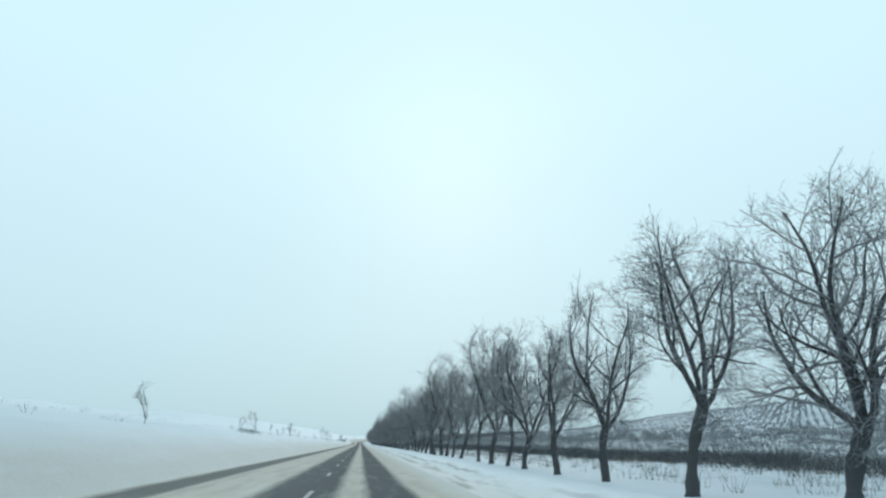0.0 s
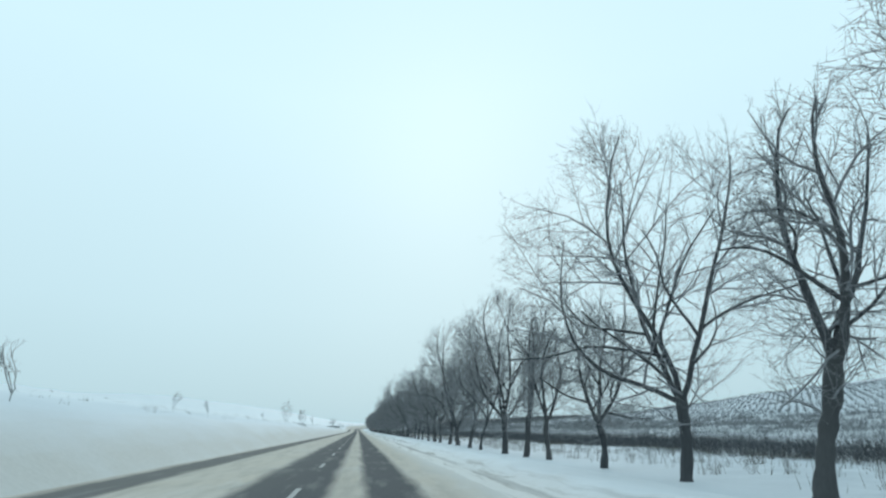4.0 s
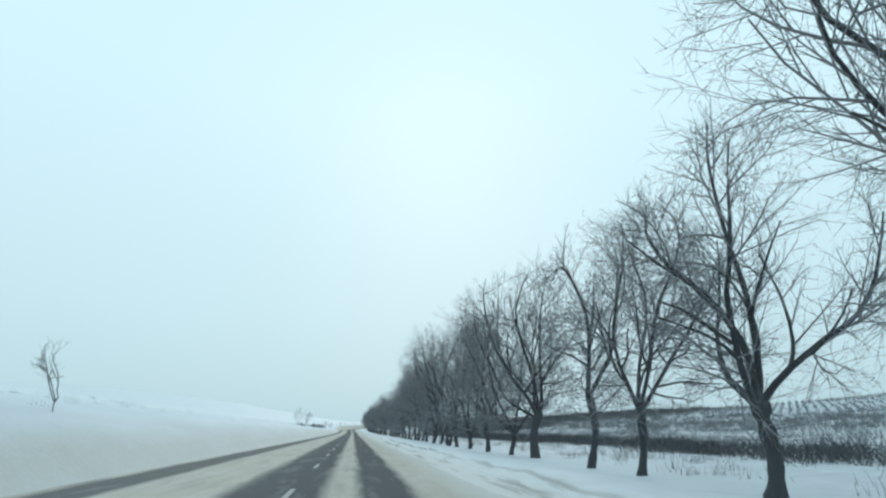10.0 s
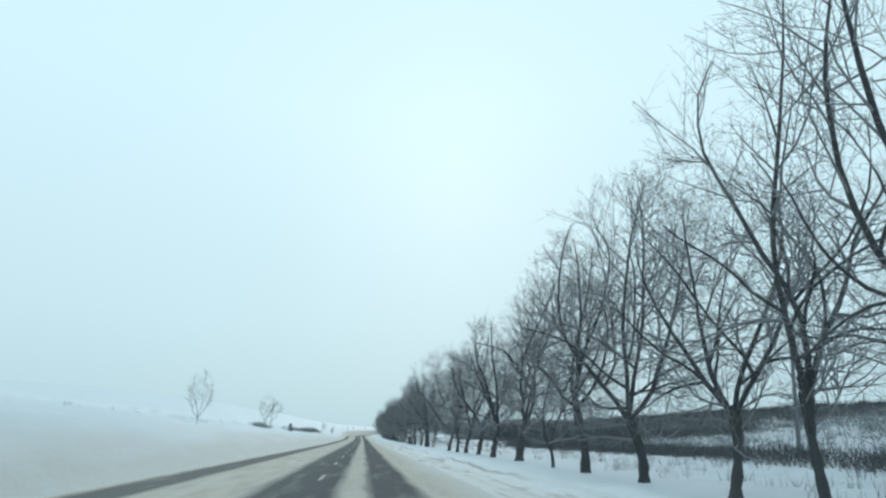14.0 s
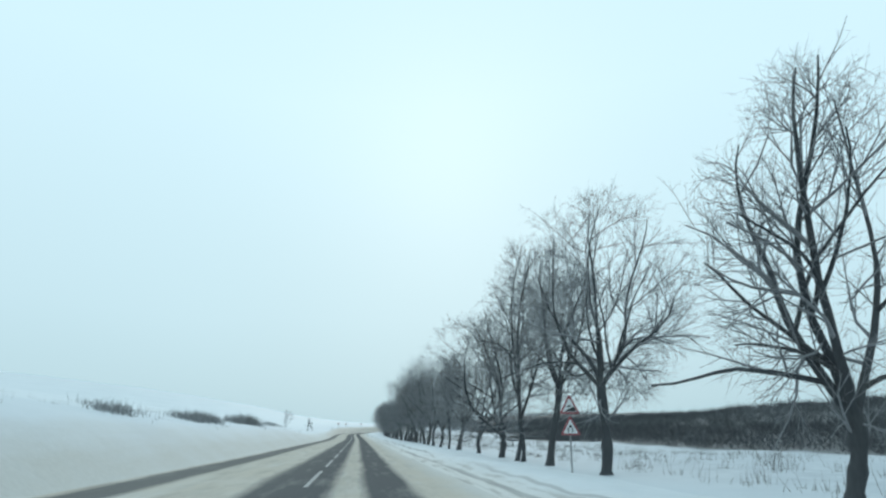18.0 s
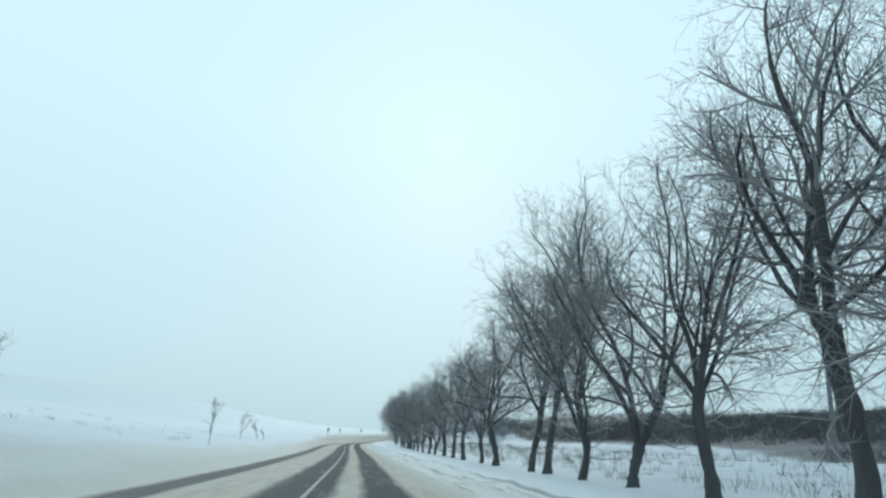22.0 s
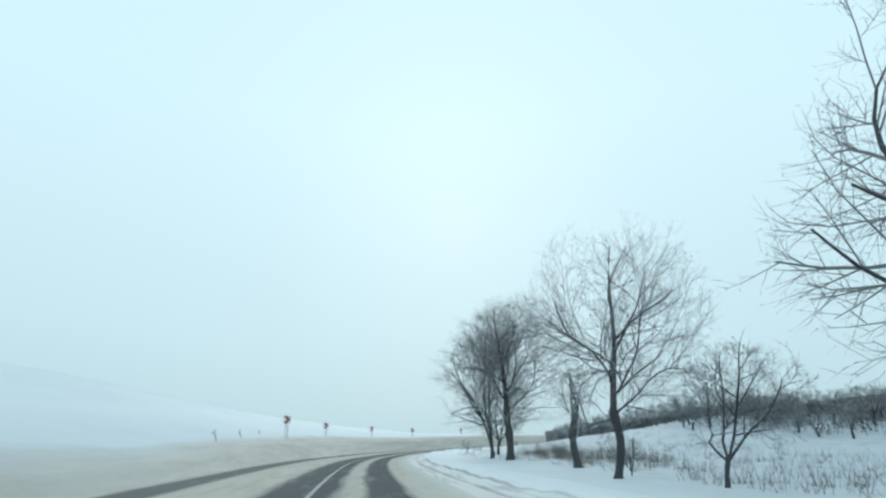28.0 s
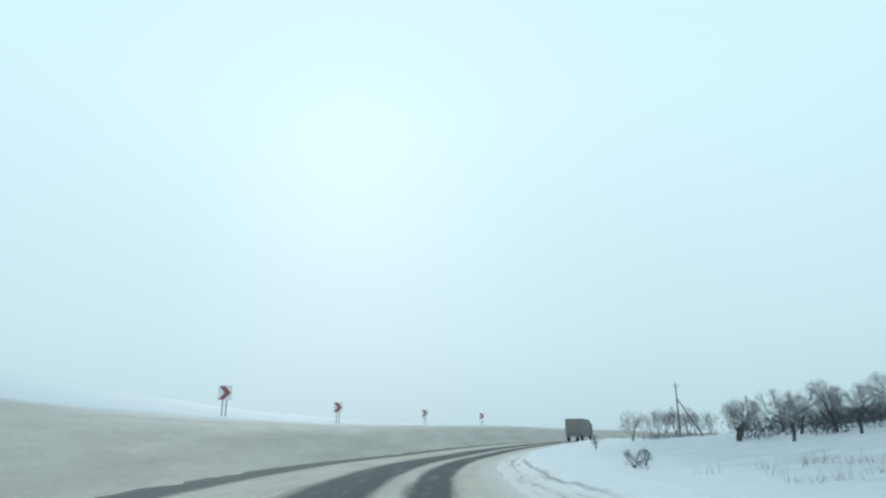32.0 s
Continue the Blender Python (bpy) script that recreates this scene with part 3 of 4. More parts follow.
    deep = half or max(0.38 * rise, 0.85 * wide)
    base = low or fork * (0.52 if fork > 1.2 else 0.8)
    tall = height - base
    middle = across * (off if leader or off else 0.5 * (reach.max() + reach.min())) + np.array([0, 0, base + 0.51 * tall])
    egg = (middle, np.stack([across, depth, np.array([0, 0, 1.0])]), np.array([wide, deep, 0.51 * tall]))
    # stems bend so as to stay inside it
    v = ((P - middle) @ egg[1].T) / egg[2]
    room = 0.9 * np.sqrt(np.clip(1 - np.clip(v[..., 2], -0.97, 0.97) ** 2, 0.06, 1))
    wander = np.hypot(v[..., 0], v[..., 1]) + 1e-6
    pull = np.where(v[..., 2] > -0.6, room * np.tanh(wander / room) / wander, 1.0)
    v[..., :2] *= pull[..., None]
    P = (v * egg[2]) @ egg[1] + middle
    rich = boughs / 132 * twigs
    # stems fork into limbs, the limbs into boughs, branches, twigs
    P2, R2 = side_branches(rng, P, R, max(2, round((13 if n < 3 else 10 if n < 5 else 8) * rich ** 0.5)), (0.08 if fork > 1.0 else 0.2, 0.93), 45, 0.98, 0.56 * rise, egg, 9, 0.025, (0.008 * stout, 0.0125 * stout), 0.095)
    if skirt:
        # low limbs that stand out from the trunk and the feet of the stems
        under = (middle - np.array([0, 0, 0.27 * tall]), egg[1], egg[2] * np.array([0.85, 0.85, 0.8]))
        for lines, girths, count, span in ((trunk[None], flare[None], skirt if fork > 1.4 else 0, (0.5, 0.94)), (P, R, 1 + (skirt > 3), (0.03, 0.30))):
            if count:
                Pl, Rl = side_branches(rng, lines, girths, count, span, 72, 1.0, 0.32 * rise, under, 9, 0.01, (0.010, 0.013), 0.17)
                clear = Pl[..., 2].min(1) > 0.8
                Pl, Rl = Pl[clear], Rl[clear]
                P2, R2 = np.concatenate([P2, Pl]), np.concatenate([R2, Rl])
    for i in range(n):
        V, F = tubes(P[i:i + 1], R[i:i + 1], 8)
        part("limb", mesh_of("limb", V @ shear, F, bark), bark, root)
    thickest = np.argsort(-R2[:, 0])[:8] if category == "tree" else []
    for i in thickest:
        V, F = tubes(P2[i:i + 1], R2[i:i + 1], 5)
        part("limb", mesh_of("limb", V @ shear, F, bark), bark, root)
    rest = np.setdiff1d(np.arange(len(P2)), thickest)
    P3, R3 = side_branches(rng, P2, R2, max(2, round(7 * rich ** 0.5)), (0.15, 1.0), 43, 0.9, 0.27 * rise, egg, 4, 0.05, (0.0065 * stout, 0.0085 * stout), 0.07, 0.3)
    Pt, Rt = side_branches(rng, P, R, 6 if twigs > 0.6 else 3, (0.35, 1.0), 42, 0.9, 0.25 * rise, egg, 4, 0.06, (0.0065 * stout, 0.0085 * stout), 0.07, 0.3)
    P3, R3 = np.concatenate([P3, Pt]), np.concatenate([R3, Rt])
    P4, R4 = side_branches(rng, P3, R3, max(2, round(6 * twigs)), (0.15, 1.0), 38, 1.2, 0.115 * rise + 0.12, egg, 2, 0.05, (0.0066 * stout, 0.002), 0.08, 0.15)
    P5, R5 = side_branches(rng, P4, R4, 3 if twigs > 0.6 else 1, (0.2, 1.0), 42, 2.0, 0.05 * rise + 0.13, egg, 2, 0.03, (0.0056 * stout, 0.001), 0.1, 0.0)
    pieces = [tubes(P2[rest][:, ::2], R2[rest][:, ::2], 4)] * (len(rest) > 0) + [tubes(P3[:, [0, 2, 3]], R3[:, [0, 2, 3]], 3), spikes(P4, R4), spikes(P5, R5)]
    V, F = joined(pieces)
    part("crown", mesh_of("crown", V @ shear, F, twig), twig, root, "bare branches and twigs")
    if leafy:
        ends = P5[:, -1][rng.random(len(P5)) < leafy] @ shear
        a, b = unit(rng.normal(size=ends.shape)) * 0.06, unit(rng.normal(size=ends.shape)) * 0.04
        V = np.stack([ends - a, ends + b, ends + a * 1.2, ends - b], 1).reshape(-1, 3)
        part("withered_leaves", mesh_of("withered_leaves", V, np.arange(len(V)).reshape(-1, 4), LEAF), LEAF, root, "a few brown leaves left on the twigs")["kind"] = "stuff"
    return root


ROW = "row of roadside trees"
KINDS = ["bare roadside tree with a dark trunk and spreading stems on snow", "bare leafless tree forking low beside the snowy road",
         "old bare tree with many upright stems and fine twigs"]


def row_tree(y, fork, height, girth, stems, lean=0, view=25, x=8.2, twigs=1.0, leafy=0.0, label="", leader=False, **more):
    label = label or KINDS[1] if fork < 1.4 else KINDS[2] if len(stems) > 4 else KINDS[0]
    return bare_tree("tree", x, y, fork, height, girth, stems, lean, view, int(y * 10), label, group=ROW, twigs=twigs, leafy=leafy, leader=leader, stout=1.3, tilt=5.0, skirt=3 + (int(y) * 7) % 4, **more)


row_tree(7.2, 1.9, 7.1, 0.18, (-18, 0, 20), 0, 46, half=2.2, off=1.4)
row_tree(10.8, 1.7, 6, 0.19, (-45, -5, 12, 40), 0, 37, half=2.6, off=-0.2)
row_tree(16.5, 2.4, 7.6, 0.2, (-28, -2, 32, 12), 4, 26, half=2.1, off=-0.2)
row_tree(22.5, 1.9, 7.1, 0.18, (-25, -8, 20, 40), 0, 20, half=1.7, off=-0.2)
row_tree(28.3, 1.7, 6.4, 0.18, (-16, 8, 26), 0, 16, half=1.8, off=-0.2)
row_tree(34, 1.5, 7.5, 0.18, (-16, -28, 20, 35), 0, 34, half=2.7, off=-0.5)
row_tree(38.1, 2.5, 7.2, 0.14, (-14, 8, 24, -30), 0, 26, half=1.6, off=-0.2)
row_tree(42.8, 2.1, 8.9, 0.19, (-34, -14, 8, 28), 0, 21, half=2.3, off=-0.6)
row_tree(47.6, 2.7, 6.4, 0.14, (-16, 8, 26), 0, 18, half=1.6, off=-0.2)
row_tree(55.9, 1.9, 7.1, 0.19, (-24, -6, 16, 30), 2, 34, half=2.6, off=-0.3)
row_tree(61.4, 1.5, 6.7, 0.14, (-18, 22, -35), 8, 25, leafy=0.04, half=1.6, off=0.4)
row_tree(65.6, 2.3, 8.9, 0.21, (-16, 10, 30), 0, 20, leafy=0.04, half=1.7, off=-0.2)
row_tree(70.2, 2.5, 10.6, 0.26, (-36, -18, -4, 14, 36, 60), 0, 28, leafy=0.04, half=2.5, off=-0.3)
row_tree(76, 2.4, 10.8, 0.21, (-14, 18), -12, 21, leafy=0.04)
row_tree(80.5, 3.1, 9.8, 0.22, (-24, 4, 24), 0, 18, leafy=0.04, half=2.3, off=-0.2)
row_tree(86.5, 2.4, 8.6, 0.18, (-20, 4, 24), 0, 22)
row_tree(93, 2.7, 7.4, 0.16, (-30, -10, 10, 28), 0, 12)
row_tree(99.1, 2.7, 8.2, 0.22, (-18, 0, 18), 0, 10)
row_tree(104.3, 2.2, 9.8, 0.2, (-50, -26, -4, 20), 0, 22)
row_tree(110.1, 1.7, 5.6, 0.15, (-30, 0, 30), 0, 36, half=2.5, off=-0.2)
row_tree(116.7, 1.8, 6, 0.14, (-24, -4, 20), 0, 25, half=1.8, off=0.3)
row_tree(120.9, 2.3, 7.9, 0.19, (-14, 4, 30), 9, 35, half=1.9, off=0.4)
row_tree(125.7, 2.1, 9.5, 0.22, (-20, -40, 14, 34, 4), 0, 28, half=3, off=-0.7)
row_tree(133.2, 2.2, 7.6, 0.13, (-35, 0, 25), 0, 20, half=2.5, off=-0.5)
row_tree(137.9, 2.4, 8.4, 0.17, (-24, -4, 20), 0, 16, half=2.2, off=-0.2)
row_tree(144, 1.5, 11, 0.23, (-26, -12, 4, 30), 0, 36, half=3.5, off=-0.6)
row_tree(149.1, 1.8, 8, 0.2, (-34, -16, 12, 30, 48), 0, 26, half=2.9, off=-0.2)
row_tree(156.4, 2.3, 7.6, 0.17, (-20, -2, 26, 50), 0, 19, half=2.1, off=-0.4)
row_tree(161.4, 2.5, 9, 0.22, (-48, -22, 4, 24), 0, 16, half=3.2, off=-0.7)
row_tree(168, 1.8, 6.5, 0.17, (0, -48, -34, 36, 46, -20, 24), 0, 31, leader=True, boughs=105)
row_tree(175.6, 1.8, 7.6, 0.15, (-20, 0, 18), 0, 23, half=2.4, off=-0.2)
row_tree(181.5, 2.2, 8.9, 0.2, (-20, 5, 20), 0, 18, half=3.5, off=-0.9)
row_tree(187.5, 2.2, 7.4, 0.2, (-36, -18, -4, 10, 26), 0, 35, half=1.8, off=-0.2)
row_tree(192.9, 1.5, 6.2, 0.09, (6,), 0, 27)
row_tree(193.9, 2.3, 8.8, 0.17, (-30, -14, 6, 22), 0, 25, half=3.2, off=-0.4)
row_tree(200.5, 1.3, 11.3, 0.3, (-38, -24, -6, 4, 18, 30), 0, 19, half=3.1, off=-0.3)
row_tree(206.1, 2, 11.8, 0.22, (-44, -28, -8, 10), 0, 16, half=3.4, off=-1.6)
row_tree(211.4, 1.9, 7.6, 0.19, (-34, -20, 2, 18, 30), 0, 32)
row_tree(215.4, 2, 9.4, 0.14, (-24, -6, 16), 0, 25, half=2.8, off=-0.2)
row_tree(220.4, 1.9, 11.4, 0.28, (-30, -12, 4, 20), 0, 20, half=3.8, off=-1.3)
row_tree(225.8, 2.5, 9.2, 0.24, (-54, -40, -12, 14), 0, 16, half=3.7, off=-1.8)
row_tree(232.4, 2, 8.2, 0.22, (-44, -26, -8, 4, 36), 0, 33, half=3, off=-0.2)
row_tree(238.6, 2, 8.1, 0.16, (-26, -10, 14, 34), 0, 24, half=2.9, off=-0.3)
row_tree(242.8, 2.7, 8.8, 0.18, (-24, 4, 24), 0, 20, half=2.1, off=-0.3)
row_tree(250, 2, 9.2, 0.25, (-60, -30, -14, 0, 14), 0, 41, half=3.8, off=-1)
row_tree(254.7, 1.2, 8.2, 0.16, (-26, -10, 28, -46), -4, 32, half=3, off=-0.2)
row_tree(261, 1.9, 8.8, 0.17, (-22, -8, 14, 26), 0, 23, half=2.7, off=-0.2)
row_tree(267.3, 1, 10.3, 0.2, (-22, -8, 4, 36), 0, 18, half=3, off=-0.8)
row_tree(273.5, 1.4, 6.8, 0.19, (-44, -16, 10), 0, 40, leafy=0.03, boughs=70)
row_tree(277.6, 0.8, 11.3, 0.17, (2, 12, -6), 2, 30, leafy=0.03, boughs=85)
row_tree(278.5, 1, 11.4, 0.24, (-26, -10, -14), -5, 29, leafy=0.02, half=4.3, off=-1.3)
row_tree(283.5, 0.9, 8.9, 0.2, (-14, 15), 0, 22, half=2.6, off=-0.2, leafy=0.03)
row_tree(289.3, 1.6, 11, 0.27, (-40, -26, -2, 14), 0, 17, half=3.6, off=-1.4)
row_tree(295.8, 2.2, 9, 0.19, (-34, -10, 2, 18), -3, 38, half=3, off=-0.2)
row_tree(300.1, 3.6, 9.4, 0.17, (-30, -8, 18), 0, 29, half=3.5, off=-0.4)
row_tree(305, 2.1, 10.6, 0.23, (-32, -18, -4, 8, 20), 0, 23, half=3, off=-0.3)
row_tree(309.6, 3, 11, 0.21, (-24, -8, 14), 0, 19, half=2.7, off=-0.6)
row_tree(316, 2.3, 11.2, 0.14, (-18, 0, 18), 0, 15, half=3, off=-0.2, boughs=72)
row_tree(318.6, 2.3, 10.4, 0.14, (-16, 8, 26), 0, 14, half=3.5, off=-0.2, boughs=66)
row_tree(321.6, 2, 8.8, 0.16, (-24, -40, 6, 24), 0, 29, half=3.2, off=-0.5, boughs=85)
row_tree(326.5, 2, 9.8, 0.19, (-12, -30, 2, 40), -9, 23, half=3.3, off=-0.9)
row_tree(331.8, 2.7, 9.6, 0.21, (-62, -18, -4, 14, 50), -5, 30, half=2.8, off=-0.7)
row_tree(336.2, 0.9, 5.3, 0.1, (-20, 10, 24), 0, 24)
row_tree(342.5, 2.1, 10, 0.26, (-24, -8, 6, 24), 0, 18)
row_tree(349.9, 1.8, 9.1, 0.24, (-18, -4, 16), 0, 14)
row_tree(355.5, 2, 8.4, 0.2, (-24, 0, 22), 0, 22)
row_tree(361.2, 2.2, 8.8, 0.19, (-30, -8, 16), 0, 22)
row_tree(366.6, 1.9, 7.8, 0.18, (-20, 8, 28), 0, 22)
row_tree(372.1, 1.8, 10.2, 0.2, (-50, -26, -8, 8, 26), 0, 37, half=4.4, off=-0.5)
row_tree(386.5, 2, 5.3, 0.06, (-10, 20), 14, 30, half=1.3, off=0.2)
row_tree(388.6, 2, 6.8, 0.09, (-6, 10, 24), 0, 27, half=1.6, off=0)
row_tree(394, 2.5, 9.7, 0.34, (-38, -26, -10, 0, 14, 28, 42), 0, 21, half=4.5, off=0.1)
row_tree(398.1, 2.3, 6.4, 0.11, (-16, 8, 26), 0, 18, half=1.9, off=-0.2)
row_tree(404.4, 1.7, 8.3, 0.22, (-30, -14, 0, 18), 0, 37, half=2.6, off=-0.2, boughs=85)
row_tree(415.8, 3.2, 9.9, 0.21, (-34, -16, -4, 8, 24, 40), 0, 20, half=3.8, off=-0.5)
row_tree(422.5, 3.7, 9.7, 0.21, (-36, -18, 0, 16, 34), 0, 24, half=2.6, off=-0.3)
row_tree(427.3, 2.2, 11.3, 0.14, (4, 16), 0, 20, leafy=0.02, half=2.5, off=-0.2)
row_tree(428.6, 2.3, 11.9, 0.15, (-14, -2), 0, 19, leafy=0.02, half=2.5, off=-0.2)
row_tree(432.5, 1.3, 8.6, 0.23, (-50, -30, -10, 12), 0, 25, leafy=0.02, half=4.4, off=-1.5)
row_tree(440, 0.8, 8.5, 0.19, (-18, 2, 24), 0, 18, leafy=0.02, half=2.7, off=-0.2)
row_tree(449.1, 2.4, 8.1, 0.22, (-56, -20, -6, 8, 34, 50), 0, 35, half=2.6, off=-0.2)
row_tree(455.4, 2.7, 7.8, 0.14, (-30, -12, 6, 22), 0, 25, half=2.4, off=-0.2)
row_tree(461.9, 1.7, 9.4, 0.19, (-24, -6, 14, 30), 0, 19, half=2.5, off=-0.2)
row_tree(468.2, 2.3, 10.1, 0.17, (-16, 8, 26), 0, 15, half=3, off=-0.7)
row_tree(473.8, 2.1, 10.6, 0.24, (-46, -24, -8, 2, 12, 36), 0, 31, half=3.8, off=-0.5)
row_tree(478.8, 2.2, 11, 0.25, (-48, -30, -14, 6, 20), 0, 24, half=3.8, off=-1.8, leafy=0.03)
row_tree(484, 3.8, 9.2, 0.14, (-16, 6, 22), 0, 19, half=2.1, off=-0.2, leafy=0.03)
row_tree(490.3, 1.4, 9.6, 0.23, (-18, 0, 18), 0, 15)
row_tree(493, 3.2, 9.4, 0.25, (-34, -18, -4, 6), 0, 38, half=3.9, off=-0.9)
row_tree(497.9, 2.6, 9.6, 0.2, (-44, -12, 0, 14, 30), 0, 29, half=3.1, off=-0.4)
row_tree(502.5, 1.3, 10.7, 0.24, (-24, -8, 14, 30), 0, 23, half=2.8, off=-0.3)
row_tree(507.2, 1.7, 11.3, 0.19, (-40, -24, -6, 8), 0, 18, half=3.8, off=-1.6)
row_tree(511.8, 4.6, 9.8, 0.2, (-52, -20, 4, 20), 0, 16, half=3, off=-0.5)
row_tree(514.5, 3, 10, 0.2, (-34, -12, 2, 16), 0, 39, half=3.7, off=-0.5)
row_tree(522.8, 2.5, 9, 0.25, (-36, -14, 2, 20, 50), -4, 24, half=3.6, off=-0.7)
row_tree(527.6, 1.7, 8.4, 0.18, (-38, -10, 14), 0, 20, half=2.7, off=-0.6)
row_tree(535.3, 2.9, 8.9, 0.21, (-34, -14, 2, 12), -3, 39, half=2.8, off=-0.5)
row_tree(541.1, 3.2, 8.6, 0.19, (-52, -30, -8, 6, 30, 60), 4, 27, half=3.5, off=-0.8)
row_tree(547.4, 2.1, 8.1, 0.23, (-34, -14, 4, 22, 36), 0, 20, half=2.5, off=-0.2)
row_tree(554.8, 1, 7.5, 0.19, (-22, -4, 16, 34), 0, 23, half=1.9, off=-0.2)
row_tree(560.8, 1.1, 7, 0.22, (-14, 14), 0, 18)
row_tree(568.3, 1.9, 8.5, 0.17, (-24, -4, 20), 0, 14)
row_tree(575.7, 2.1, 9, 0.17, (-24, -4, 20), 0, 11)
row_tree(582, 2, 8.6, 0.2, (-28, -6, 20), 0, 22)
row_tree(588.7, 2.7, 10.2, 0.27, (-34, -14, 0, 12), 0, 39, half=4.2, off=-0.9)
row_tree(594.2, 1.7, 9.5, 0.28, (-46, -34, -16, -2, 10, 24), 0, 28, half=3.8, off=-1.5)
row_tree(602, 2.1, 9.6, 0.22, (-40, -22, -10, 2, 20, 44), 0, 19, half=3.6, off=-0.8)
row_tree(611.4, 2.2, 9.2, 0.19, (-34, -10, 14), 12, 21, half=3.6, off=-0.8, boughs=62)
row_tree(619.3, 0.9, 9.1, 0.26, (-28, -12, 14, 30), 0, 27, x=8.9, half=4.0, off=-0.7, boughs=105)


# ---- the two trees, the broken trunk and the thicket where the bend begins ----
bare_tree("tree", 9.8, 631.5, 0.9, 4.4, 0.10, (-50, -10, 18, 40), 6, 28, 71, "small crooked bare tree with broken limbs", group=ROW, twigs=0.8)
bare_tree("tree", 8.8, 637.5, 2.6, 10.9, 0.22, (0, -44, 40, -30, 34, 50), 0, 20, 72, "tall bare tree with one straight leader", group=ROW, leader=True, half=3.9, low=1.4, boughs=110, tilt=3.0, skirt=4)
bare_tree("tree", 10.6, 647.6, 2.8, 5.6, 0.25, (-34, -20, -8, 6, 18, 30), -3, 18, 74, "broken old trunk with a crown of thin upright shoots", group=ROW, twigs=0.5, limb=0.30, half=1.7, off=0.0, low=2.5)
bare_tree("tree", 10.3, 662.6, 3.9, 12.4, 0.36, (2, -58, -40, -24, 20, 38, 56, -12, 12, 48), 0, 14, 75, "round-crowned bare tree standing at the bend", group=ROW, leader=True, half=5.3, off=0.5, low=1.9, boughs=125, stout=1.2, skirt=8)
bare_tree("tree", 10.1, 668.7, 0.6, 10.9, 0.27, (-23, -9, 5), 0, 34, 82, "bare tree with several stems leaning out of one foot", group=ROW, half=4.7, off=-1.3, low=0.9, boughs=150, stout=1.2)
bare_tree("tree", 12.4, 677.0, 1.4, 8.3, 0.18, (-46, -26, -6, 14, 34), 0, 24, 77, "smaller bare tree with a low round crown", group=ROW, half=3.6, off=-0.5, low=1.0, boughs=132, skirt=4)


# ---- scrub, orchard, grass ----
def rods_mesh(name, start, way, length, radius, material, kink=0.25, seed=0, sides=3):
    """Thin bent stalks, joined into one mesh."""
    rng = np.random.default_rng(seed)
    mid = start + way * (length * 0.5)[:, None]
    end = mid + unit(way + rng.normal(0, kink, way.shape)) * (length * 0.5)[:, None]
    if kink < 0.4:
        V, F = tubes(np.stack([start, mid, end], 1), radius[:, None] * np.array([1.0, 0.8, 0.4]), sides)
    else:
        V, F = spikes(np.stack([start, end], 1), radius[:, None] * np.array([1.2, 0.5]))
    return mesh_of(name, V, F, material)


def scrub_strip(name, s0, s1, d0, d1, low, high, count, thick, material, label, category, seed, clumps=1.4, spread=0.55, crown=0.0, kind="stuff", plan=False):
    """A strip of bare scrub along the road (plan: along the y axis instead). crown: how high over the snow the twigs begin."""
    rng = np.random.default_rng(seed)
    n_c = max(3, int((s1 - s0) * clumps))
    cs, cd, ch = rng.uniform(s0, s1, n_c), rng.uniform(d0, d1, n_c), rng.uniform(0.55, 1.0, n_c)
    k = rng.integers(0, n_c, count)
    s, d = cs[k] + rng.normal(0, 0.7, count), cd[k] + rng.normal(0, 0.5, count)
    x, y = (d, s) if plan else course_at(s, d)
    z = ground_z(x, y)
    up = rng.random(count) * crown
    way = unit(np.stack([rng.normal(0, spread, count), rng.normal(0, spread, count), np.ones(count)], 1))
    length = rng.uniform(low, high, count) * ch[k] - up * 0.5
    start = np.stack([x, y, z + up - 0.05], 1)
    return tagged(new(name, rods_mesh(name, start, way, np.maximum(length, 0.3), rng.uniform(0.5, 1.0, count) * thick, material, 0.45, seed)), label, category, kind=kind)


scrub_strip("orchard_hedge", -40, 395, 17.5, 22, 0.4, 1.25, 80000, 0.019, SCRUB, "low dark line of leafless orchard scrub beyond the snow", "hedge", 11, 9.0, 0.55, 0.55)
scrub_strip("orchard_hedge", 380, 522, 28, 46, 0.4, 1.9, 30000, 0.026, SCRUB, "dense dark band of leafless orchard on the snowy slope", "hedge", 12, 14.0, 0.6, 0.6)
scrub_strip("orchard_hedge", 385, 540, 44, 92, 0.6, 2.4, 26000, 0.040, MID_SCRUB, "grey leafless orchard over the upper slope", "hedge", 25, 9.0, 0.6, 0.6)
scrub_strip("orchard_hedge", 516, 650, 41, 76, 0.5, 2.4, 44000, 0.029, SCRUB, "dense dark band of leafless orchard on the snowy slope", "hedge", 17, 13.0, 0.6, 0.9)
scrub_strip("orchard_hedge", 655, 737, 35, 49, 0.6, 1.5, 20000, 0.024, SCRUB, "dark twiggy crowns of the orchard along the slope", "hedge", 24, 3.2, 0.7, 1.3, plan=True)
scrub_strip("orchard_hedge", 742, 768, 56, 95, 0.7, 1.7, 6000, 0.036, SCRUB, "dark twiggy crowns of the orchard further up the slope", "hedge", 20, 4.0, 0.6, 1.5, plan=True)
scrub_strip("orchard_hedge", 640, 742, 47, 100, 0.7, 1.7, 16000, 0.036, SCRUB, "dark twiggy crowns of the orchard further up the slope", "hedge", 18, 4.0, 0.6, 1.5, plan=True)
scrub_strip("orchard_hedge", 786, 856, 10, 17, 0.5, 1.3, 1300, 0.022, HAZED_SCRUB, "scrub under a distant orchard, greyed by painted haze", "hedge", 16, 1.6, 0.5, 0.7)
